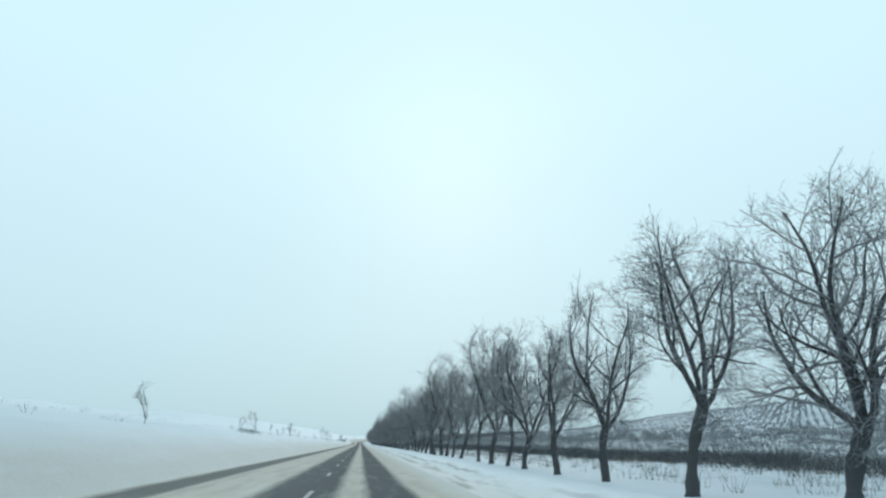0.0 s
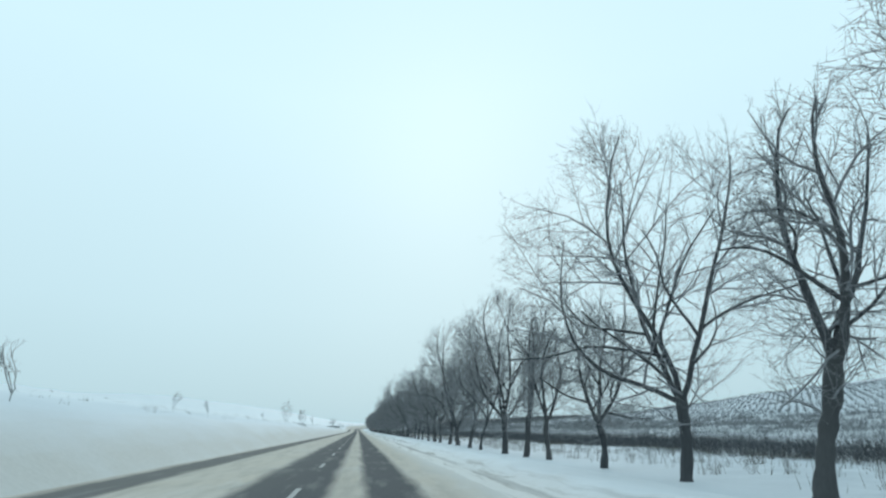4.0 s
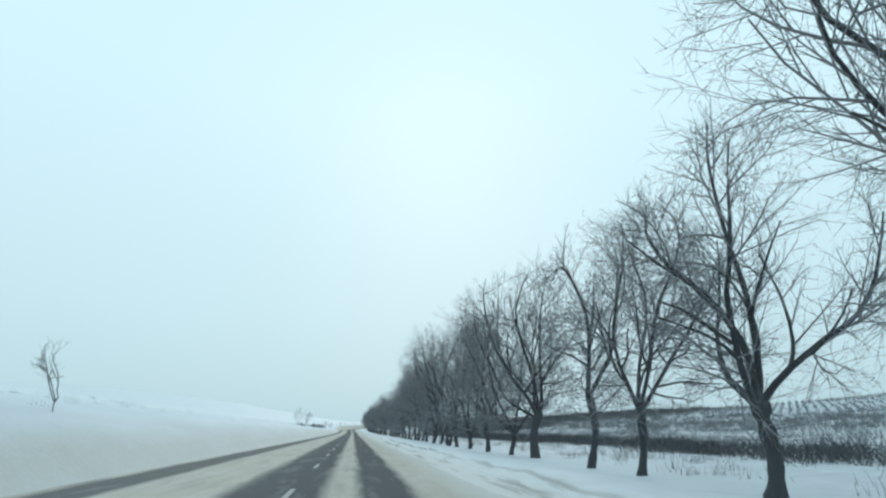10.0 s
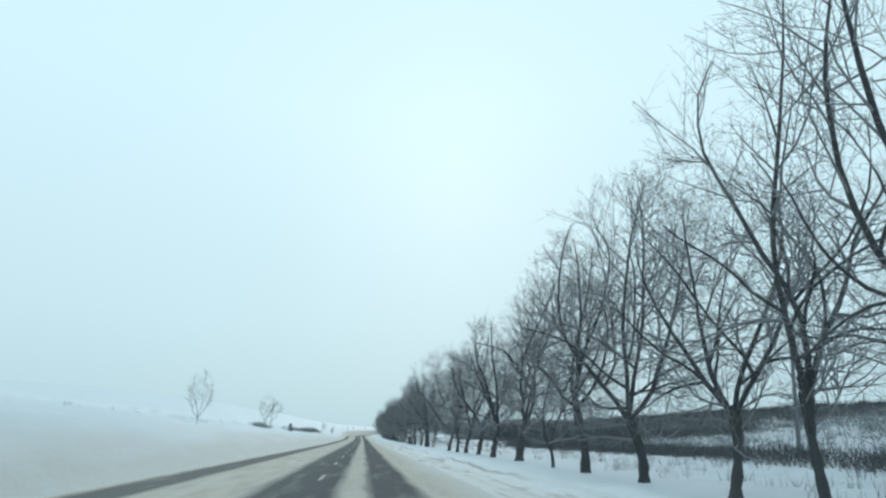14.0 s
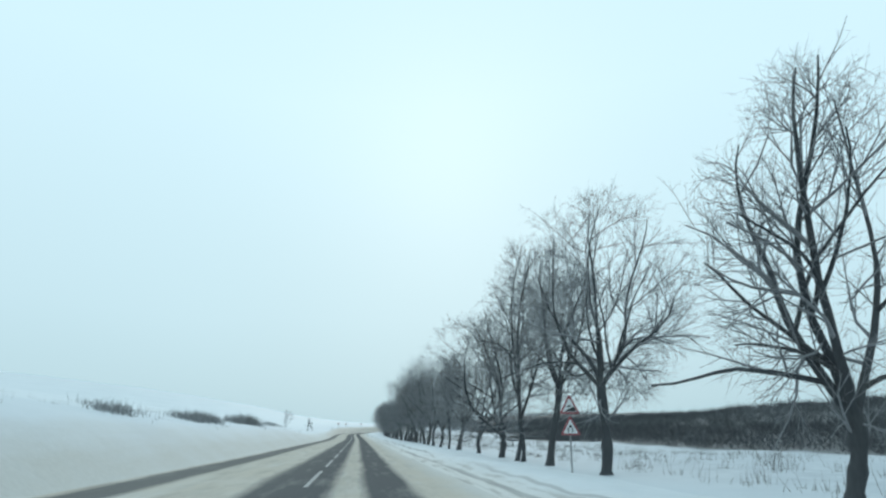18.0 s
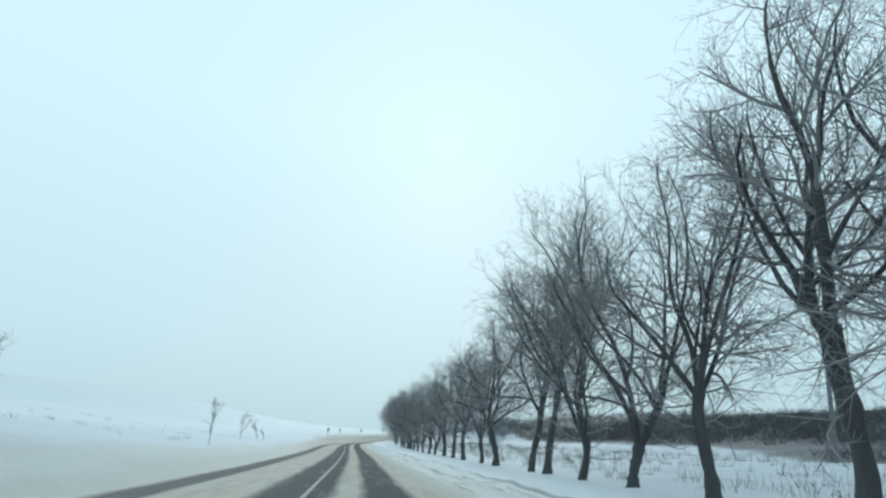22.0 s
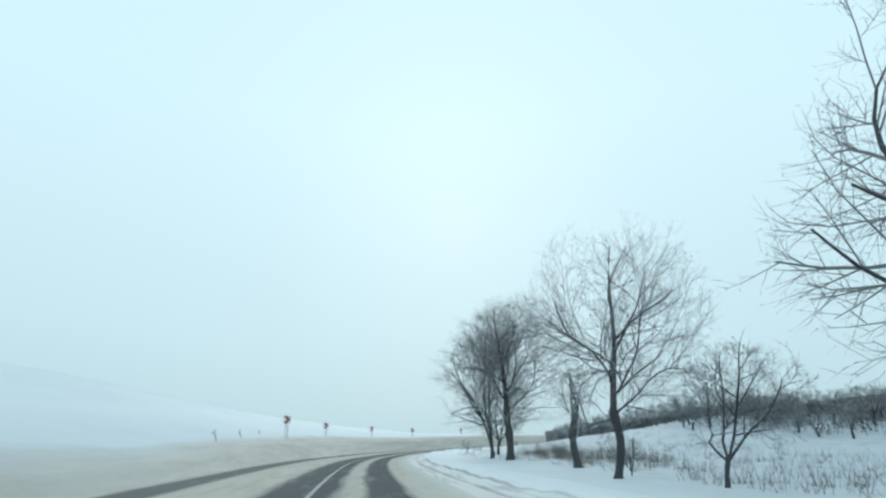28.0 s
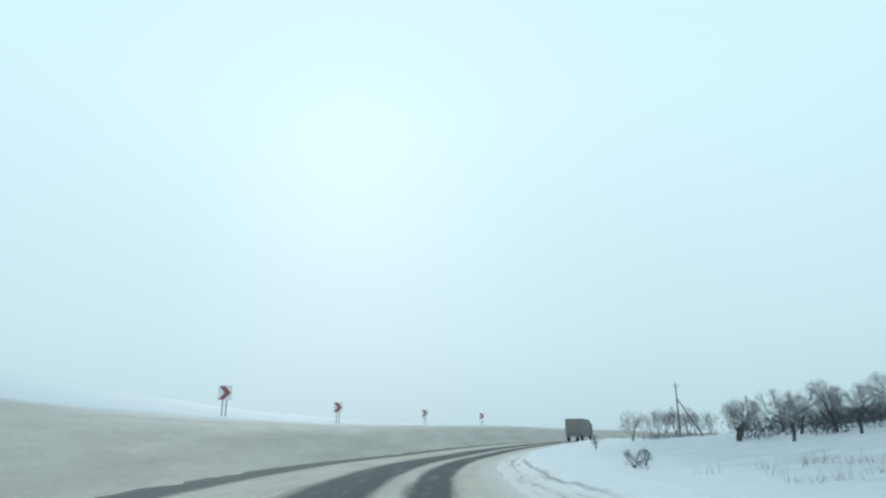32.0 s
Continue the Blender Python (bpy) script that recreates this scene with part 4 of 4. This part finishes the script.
scrub_strip("hillside_wood", -60, 400, 25, 62, 0.4, 1.3, 46000, 0.030, HAZED_SCRUB, "grey leafless scrub over the lower slope", "scrub", 19, 12.0, 0.5)
scrub_strip("hillside_wood", -20, 470, 46, 88, 0.7, 1.8, 34000, 0.050, HAZED_SCRUB, "grey leafless wood on the hillside", "wood", 14, 4.0, 0.5)
scrub_strip("hillside_wood", 420, 530, 75, 115, 1.2, 2.8, 8000, 0.08, SCRUB, "dark leafless orchard further up the slope", "wood", 15, 6.0, 0.5, 0.8)


def grass(name, s0, s1, d0, d1, low, high, count, seed, label, thick=0.007):
    rng = np.random.default_rng(seed)
    n_c = max(4, count // 9)
    cs, cd = rng.uniform(s0, s1, n_c), rng.uniform(d0, d1, n_c)
    k = rng.integers(0, n_c, count)
    x, y = course_at(cs[k] + rng.normal(0, 0.22, count), cd[k] + rng.normal(0, 0.22, count))
    way = unit(np.stack([rng.normal(0, 0.22, count), rng.normal(0, 0.22, count), np.ones(count)], 1))
    start = np.stack([x, y, ground_z(x, y) - 0.04], 1)
    return tagged(new(name, rods_mesh(name, start, way, rng.uniform(low, high, count), np.full(count, thick), STRAW, 0.45, seed)), label, "dry grass", kind="stuff")


grass("dry_grass", 0, 240, 9.5, 20, 0.2, 0.7, 13000, 21, "dry grass stalks sticking out of the snow behind the trees")
grass("dry_grass", 240, 520, 9.5, 24, 0.2, 0.65, 12000, 22, "dry grass stalks sticking out of the snow behind the trees")
grass("dry_grass", 520, 668, 10.5, 28, 0.25, 0.85, 11000, 23, "tall dry weeds in the snow behind the trees")
grass("dry_grass", 668, 720, 8, 30, 0.15, 0.6, 2400, 24, "thin dry weeds in the snow inside the bend", 0.005)
grass("tall_weeds", 646, 674, 12.8, 17, 0.5, 1.4, 1600, 26, "tall dry reeds standing in the snow behind the trees", 0.008)
grass("dry_grass", 20, 560, -30, -11, 0.12, 0.4, 3500, 25, "short dry stubble showing through the snowfield")

# vineyard: rows of vines and posts that run slantwise up the hillside
rng = np.random.default_rng(31)
slant = radians(35)
row_no, post_no = np.meshgrid(np.arange(0, 172), np.arange(0, 160), indexing="ij")
vx = 90.0 + post_no * 1.0 * math.sin(slant) + rng.normal(0, 0.12, row_no.shape)
vy = -40.0 + row_no * 3.0 + post_no * 1.0 * math.cos(slant) + rng.normal(0, 0.12, row_no.shape)
vx, vy = vx.ravel(), vy.ravel()
few = (rng.random(len(vx)) < 0.75) & (vx < 172) & (vy < 470)
vx, vy = vx[few], vy[few]
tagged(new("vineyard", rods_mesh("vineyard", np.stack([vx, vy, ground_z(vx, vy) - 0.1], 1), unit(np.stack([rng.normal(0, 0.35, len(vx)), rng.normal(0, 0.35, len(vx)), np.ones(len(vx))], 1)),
                                 rng.uniform(0.9, 1.5, len(vx)), rng.uniform(0.045, 0.11, len(vx)), HAZED_SCRUB, 0.45, 31)), "rows of leafless vines running up the snowy hillside", "vineyard", kind="stuff")

# orchard trees on the slope inside the bend
ORCHARD = "orchard trees on the slope"
orchard_first = [bare_tree("orchard_tree", *p, 0.75 + 0.1 * i, 2.9 + 0.15 * i, 0.13, st, 0, 40, 300 + i,
                           "low pruned fruit tree with a dark twiggy crown", "fruit tree", ORCHARD, 0.6, boughs=150, stout=1.5, limb=0.55, half=1.5 + 0.1 * i)
                 for i, (p, st) in enumerate((((32.6, 677.6), (-50, -20, 10, 44)), ((33.6, 681.5), (-40, 0, 38)), ((36.7, 736.3), (-56, -28, 20, 50)), ((41.0, 736.5), (-30, 8, 46))))]


def more_orchard(s, d, i, size=1.0):
    x, y = course_at(s, d)
    x, y = float(x), float(y)
    ob = copy_thing(orchard_first[i % 4], Matrix.Translation((x, y, ground_at(x, y) - 0.1)) @ Matrix.Rotation(i * 1.9, 4, "Z") @ Matrix.Scale(size, 4))
    ob["group"] = ORCHARD


pick = random.Random(8)
number = 0
for row in range(26):
    for k in range(4):
        number += 1
        x, y = 31.0 + 4.5 * k + pick.uniform(-0.8, 0.8), 644 + 4.3 * row + 0.4 * k + pick.uniform(-0.8, 0.8)
        s, d, _ = lateral(np.array([x]), np.array([y]))
        if d[0] > 17 and (k > 0 or y > 696) and y < 738 + 0.8 * (x - 37):
            more_orchard(float(s[0]), float(d[0]), number, pick.uniform(0.75, 1.02))
# fruit trees further round the bend, paled with distance haze in their colour
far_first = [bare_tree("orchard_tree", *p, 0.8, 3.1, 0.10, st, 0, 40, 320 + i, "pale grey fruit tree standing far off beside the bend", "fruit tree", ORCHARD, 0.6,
                       bark=HAZED_BARK, twig=HAZED_BARK, boughs=90, stout=1.3, limb=0.55, half=1.6)
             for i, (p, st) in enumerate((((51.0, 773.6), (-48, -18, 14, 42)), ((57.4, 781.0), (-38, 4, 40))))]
for k in range(13):
    size = 1.3 + 0.035 * k + pick.uniform(-0.12, 0.12)
    x, y = course_at(793 + 4.6 * k + pick.uniform(-1.5, 1.5), 9.5 + (k % 3) * 2.2 + pick.uniform(-0.7, 0.7))
    ob = copy_thing(far_first[k % 2], Matrix.Translation((float(x), float(y), ground_at(float(x), float(y)) - 0.1)) @ Matrix.Rotation(k * 2.1, 4, "Z") @ Matrix.Scale(size, 4))
    ob["group"] = ORCHARD


# ---- small trees and hedges on the bank of the oncoming side ----
BANK_TREES = "small trees on the bank"
# bark and twigs of these trees are lightened to stand for haze
bank_first = [bare_tree("young_tree", -11.4, y, fork, h * 1.12, 0.028, st, 0, -25, 400 + i, lab, "young tree", BANK_TREES, tw, bark=HAZED_BARK, twig=HAZED_BARK, half=0.27 * h, low=0.3)
              for i, (y, fork, h, st, tw, lab) in enumerate((
                  (37.6, 0.4, 2.2, (-30, -8, 26), 0.30, "young bare tree standing in the snow of the bank"),
                  (76.2, 0.6, 2.4, (-34, 12, 32), 0.30, "young bare tree with two or three thin stems"),
                  (387.6, 0.6, 3.6, (-36, -14, 12, 36), 0.42, "bare bushy young tree on the snowy bank"),
                  (221.4, 0.8, 2.9, (-26, -4, 24), 0.34, "young bare tree standing in the snow of the bank")))]


def more_bank(y, d, i, size=1.0):
    ob = copy_thing(bank_first[i % 4], Matrix.Translation((d, y, ground_at(d, y) - 0.1)) @ Matrix.Rotation(i * 2.3, 4, "Z") @ Matrix.Scale(size, 4))
    ob["group"] = BANK_TREES


for y, d, i, size in ((67, -11.6, 1, 0.6), (83.2, -10.8, 3, 0.5), (91.5, -10.8, 0, 0.45), (97, -11, 1, 0.5), (106, -10.8, 3, 0.75), (111, -11.2, 0, 0.9), (139, -13.5, 1, 0.58),
                                     (147.5, -12.8, 0, 0.6), (173, -11.6, 0, 0.5), (190.5, -10.8, 2, 0.9), (212.5, -10.2, 2, 0.8), (244.6, -10.3, 0, 1.1), (352, -10.6, 2, 0.9)):
    more_bank(y, d, i, size)
for y, d, i, size in ((394.0, -11.6, 1, 1.35), (502.8, -11.3, 1, 1.05), (505.0, -11.8, 3, 1.0), (530.3, -9.9, 3, 1.05), (553.4, -11.7, 1, 1.05), (562.1, -11.3, 0, 1.0), (568.5, -11.4, 0, 0.7),
                                     (658.5, -10.2, 0, 0.42), (669.0, -10.4, 0, 0.36), (681.0, -10.6, 0, 0.3)):
    more_bank(y, d, i, size)


def hedge(s0, s1, d, high, count, seed):
    return scrub_strip("hedge", s0, s1, d - 0.7, d + 0.7, 0.5, high, count, 0.022, GREY_HEDGE, "grey leafless hedge half buried in the snow of the bank", "hedge", seed, 1.6, 0.35, 0.3)


hedge(440.5, 447.5, -11.8, 1.25, 1000, 51)
hedge(427, 430, -12.0, 0.9, 300, 58)
hedge(462.5, 470, -11.9, 1.5, 1500, 52)
hedge(486, 491, -12.4, 0.8, 160, 53)
hedge(495, 499, -12.6, 0.8, 130, 59)
hedge(70, 71.5, -11.4, 0.7, 90, 54)
hedge(80, 82, -12.6, 0.6, 80, 55)
hedge(221.5, 223, -10.9, 0.5, 120, 56)
hedge(392, 396, -12.8, 0.9, 400, 57)


# ---- ruined farm shelter on the bank ----
def shelter(x, y):
    root = thing("ruined_shelter", Matrix.Translation((x, y, ground_at(x, y) - 0.1)) @ Matrix.Rotation(0.5, 4, "Z") @ Matrix.Scale(0.56, 4),
                 "ruined field shelter with bare posts and a dark chimney stack", "ruin")
    bm = bmesh.new()
    box(bm, (0.55, 0.55, 1.75), (0.9, 0, 0.87), bevel=0.03)
    box(bm, (0.42, 0.42, 0.30), (0.88, 0, 1.86), bevel=0.03)
    part("chimney", bm, CONCRETE, root, "dark weathered masonry stack")
    bm = bmesh.new()
    plate(bm, [(1.15, 0), (1.75, 0), (1.15, 1.0)], -0.12, 0.12)
    part("buttress", bm, CONCRETE, root)
    for px, h in ((-0.9, 1.35), (0.35, 1.3)):
        bm = bmesh.new()
        rod(bm, (px, 0, -0.1), (px + 0.03, 0, h), 0.05, 0.045, 8)
        part("post", bm, BARK, root)
    bm = bmesh.new()
    rod(bm, (-0.95, 0, 1.36), (0.75, 0, 1.28), 0.05, 0.05, 8)
    part("beam", bm, BARK, root)
    bm = bmesh.new()
    rod(bm, (-1.9, 0, 0.05), (-0.9, 0, 1.3), 0.05, 0.045, 8)
    part("brace", bm, BARK, root)
    bm = bmesh.new()
    box(bm, (1.3, 0.9, 0.5), (-0.2, 0.2, 0.15), bevel=0.18)
    part("snow_drift", bm, SNOW, root, "soft heap of snow between the posts")


shelter(-11.2, 409.6)


# ---- signs ----
def chevron_sign(x, y, tall, turn, label):
    z = ground_at(x, y) - 0.15
    root = thing("chevron_sign", Matrix.Translation((x, y, z)) @ Matrix.Rotation(turn, 4, "Z"), label, "road sign", "chevron signs round the bend")
    for px in (-0.11, 0.11):
        bm = bmesh.new()
        rod(bm, (px, 0, 0), (px, 0, tall + 0.2), 0.035, None, 10)
        part("post", bm, STEEL, root)
    w = 0.40
    bm = bmesh.new()
    box(bm, (2 * w, 0.02, 0.82), (0, -0.05, tall + 0.15), bevel=0.008)
    panel = part("panel", bm, WHITE_SHEET, root)
    bm = bmesh.new()
    zc = tall + 0.15
    plate(bm, [(-0.36, zc + 0.38), (-0.02, zc + 0.38), (0.35, zc), (-0.02, zc - 0.38), (-0.36, zc - 0.38), (-0.02, zc)], -0.070, -0.062)
    part("arrow", bm, RED_SHEET, panel, "red chevron that points along the bend")
    return root


CHEV = "red and white chevron sign on two thin posts in the snow"
chevron_sign(-8.6, 686.0, 1.95, -0.05, CHEV)
chevron_sign(-5.8, 713.0, 1.45, -0.15, CHEV)
chevron_sign(1.3, 735.5, 1.3, -0.35, CHEV)
chevron_sign(9.9, 751.8, 1.3, -0.45, CHEV)
chevron_sign(23.5, 775.2, 1.3, -0.6, CHEV)
chevron_sign(36.8, 792.0, 1.3, -0.7, CHEV)


def triangle(w, h, cz, y0, y1, cut=0.06):
    """A triangular sheet with blunted corners, its middle at height cz."""
    b, t = cz - h / 3, cz + 2 * h / 3
    return plate(bmesh.new(), [(-w / 2 + cut, b), (w / 2 - cut, b), (w / 2 - cut * 0.4, b + cut * 0.8), (cut * 0.5, t), (-cut * 0.5, t), (-w / 2 + cut * 0.4, b + cut * 0.8)], y0, y1)


def warning_post(x, y):
    root = thing("warning_sign_post", Matrix.Translation((x, y, ground_at(x, y) - 0.2)) @ Matrix.Scale(0.80, 4), "two red-edged triangular warning signs on one steel post", "road sign")
    bm = bmesh.new()
    rod(bm, (0, 0, 0), (0, 0, 3.45), 0.038, None, 12)
    part("post", bm, STEEL, root)
    for cz, kind in ((3.00, "slope"), (2.10, "slip")):
        edge = part("sign_plate", triangle(0.92, 0.80, cz, -0.075, -0.05), RED_SHEET, root, "red-edged triangular warning plate")
        part("face", triangle(0.66, 0.57, cz, -0.081, -0.076, 0.04), WHITE_SHEET, edge)
        bm = bmesh.new()
        if kind == "slope":
            plate(bm, [(-0.27, cz - 0.17), (0.27, cz - 0.17), (0.20, cz + 0.06)], -0.088, -0.083)
            part("symbol", bm, BLACK_SHEET, edge)
            bm = bmesh.new()
            plate(bm, [(-0.10, cz - 0.02), (0.06, cz + 0.055), (0.04, cz + 0.12), (-0.03, cz + 0.12), (-0.10, cz + 0.05)], -0.088, -0.083)
            part("symbol", bm, BLACK_SHEET, edge)
        else:
            plate(bm, [(-0.08, cz + 0.05), (0.08, cz + 0.05), (0.07, cz + 0.11), (0.045, cz + 0.155), (-0.045, cz + 0.155), (-0.07, cz + 0.11)], -0.088, -0.083)
            part("symbol", bm, BLACK_SHEET, edge)
            for sx in (-0.10, 0.09):
                bm = bmesh.new()
                plate(bm, [(sx - 0.06, cz - 0.14), (sx - 0.01, cz - 0.14), (sx + 0.05, cz - 0.09), (sx - 0.01, cz - 0.02), (sx + 0.03, cz + 0.03), (sx - 0.02, cz + 0.03),
                           (sx - 0.06, cz - 0.02), (sx + 0.0, cz - 0.09)], -0.088, -0.083)
                part("symbol", bm, BLACK_SHEET, edge)


warning_post(7.3, 416.6)


# ---- line poles ----
def line_pole(x, y, height, label, struts=(), arms=True, slant=0.0):
    root = thing("line_pole", Matrix.Translation((x, y, ground_at(x, y) - 0.3)) @ Matrix.Rotation(radians(slant), 4, "Y"), label, "utility pole", "poles of the power line")
    bm = bmesh.new()
    rod(bm, (0, 0, 0), (0, 0, height + 0.3), 0.135, 0.085, 12)
    part("pole", bm, CONCRETE, root)
    for dx, dy, top in struts:
        bm = bmesh.new()
        rod(bm, (dx, dy, -0.2), (dx * 0.03, dy * 0.03, top), 0.12, 0.085, 12)
        part("strut", bm, CONCRETE, root, "slanting concrete strut")
    if arms:
        bm = bmesh.new()
        box(bm, (1.1, 0.07, 0.08), (0, 0, height - 0.15), bevel=0.01)
        arm = part("crossarm", bm, STEEL, root)
        for px in (-0.48, 0.48, 0.0):
            bm = bmesh.new()
            z = height - 0.10 if px else height + 0.30
            rod(bm, (px, 0, z), (px, 0, z + 0.10), 0.018, None, 8)
            rod(bm, (px, 0, z + 0.08), (px, 0, z + 0.16), 0.055, 0.035, 10)
            part("insulator", bm, GLAZE, arm)
    return root


PLAIN_POLE = "grey concrete line pole standing in the snow"
line_pole(25.5, 70, 7.6, PLAIN_POLE, slant=4.0)
line_pole(24.0, 233, 7.6, PLAIN_POLE, slant=4.0)
line_pole(25.0, 344, 7.6, PLAIN_POLE, slant=4.0)
line_pole(25.0, 516, 8.0, PLAIN_POLE, slant=4.0)
line_pole(30.2, 709.3, 10.2, "grey concrete line pole propped by two slanting struts", ((1.2, -1.2, 9.6), (2.6, -1.2, 9.2)))
line_pole(62.5, 779.5, 7.6, "grey concrete line pole propped by one slanting strut", ((2.6, -2.2, 5.6),))
line_pole(92.0, 800.0, 7.0, PLAIN_POLE)


# ---- bushes inside the bend ----
def bush(x, y, size, seed, label):
    return bare_tree("bush", x, y, 0.15 * size, 1.0 * size, 0.022 * size, (-34, -12, 10, 32), 0, 20, seed, label, "bush", "bushes inside the bend", 0.45, half=0.6 * size, low=0.05 * size, boughs=70)


bush(11.9, 693.0, 1.7, 81, "small bare bush with a few crooked stems in the snow")
bush(17.2, 718.6, 0.85, 82, "low brown bush half buried in snow")
bush(18.2, 719.3, 0.8, 83, "low brown bush half buried in snow")
bush(30.0, 745.0, 1.4, 84, "thin bare bush beside the road")
bush(10.6, 640.5, 1.8, 85, "tangled bare bush beside the broken trunk")


# ---- covered truck that drives ahead ----
# the cover's grey is raised to hold the haze in front of it
PAINT_TRUCK = plain("hazed_dirty_tarpaulin", (0.20, 0.185, 0.18), (0.31, 0.29, 0.285), 1.5, 0.8)
CAB_PAINT = plain("dark_cab_paint", (0.05, 0.055, 0.065), (0.09, 0.095, 0.10), 2.0, 0.5)
RUBBER = plain("tyre_rubber", (0.015, 0.015, 0.016), (0.03, 0.03, 0.031), 9.0, 0.85)
LAMP_RED = plain("red_lamp_glass", (0.25, 0.02, 0.02), (0.32, 0.03, 0.03), 9.0, 0.3)


def truck(s, d):
    x, y = course_at(s, d)
    h, z = np.interp(s, course, course_h), np.interp(s, course, course_z)
    root = thing("truck", Matrix.Translation((x, y, z + 0.02)) @ Matrix.Rotation(-h, 4, "Z"), "dark covered truck seen from behind on the snowy road", "truck")
    bm = bmesh.new()
    box(bm, (2.45, 5.6, 2.15), (0, 0, 2.05), bevel=0.10)
    body = part("cargo_cover", bm, PAINT_TRUCK, root, "dirty grey tarpaulin cover with haze in its colour")
    for k in range(5):
        bm = bmesh.new()
        box(bm, (2.50, 0.06, 2.18), (0, -2.4 + 1.2 * k, 2.05), bevel=0.02)
        part("hoop", bm, PAINT_TRUCK, body)
    bm = bmesh.new()
    box(bm, (2.4, 5.7, 0.16), (0, 0, 0.90), bevel=0.02)
    part("chassis", bm, STEEL, root)
    bm = bmesh.new()
    box(bm, (2.3, 1.7, 2.0), (0, 3.85, 1.75), bevel=0.15)
    part("cab", bm, CAB_PAINT, root)
    bm = bmesh.new()
    box(bm, (2.3, 0.10, 0.16), (0, -2.95, 0.62), bevel=0.02)
    part("bumper", bm, STEEL, root)
    for px in (-0.95, 0.95):
        bm = bmesh.new()
        box(bm, (0.30, 0.05, 0.14), (px, -3.0, 0.80), bevel=0.015)
        part("tail_light", bm, LAMP_RED, root, "red tail light")
    for py in (-1.9, 3.6):
        for px in (-1.0, 1.0):
            bm = bmesh.new()
            rod(bm, (px - 0.16, py, 0.48), (px + 0.16, py, 0.48), 0.48, None, 24)
            bmesh.ops.bevel(bm, geom=[e for e in bm.edges if e.is_manifold and e.calc_face_angle(0) > 1.0], offset=0.05, segments=2, affect="EDGES")
            wheel = part("wheel", bm, RUBBER, root)
            bm = bmesh.new()
            side = 0.165 if px > 0 else -0.165
            rod(bm, (px + side - 0.01, py, 0.48), (px + side + 0.01, py, 0.48), 0.26, None, 20)
            part("rim", bm, STEEL, wheel)


truck(798.5, 0.7)
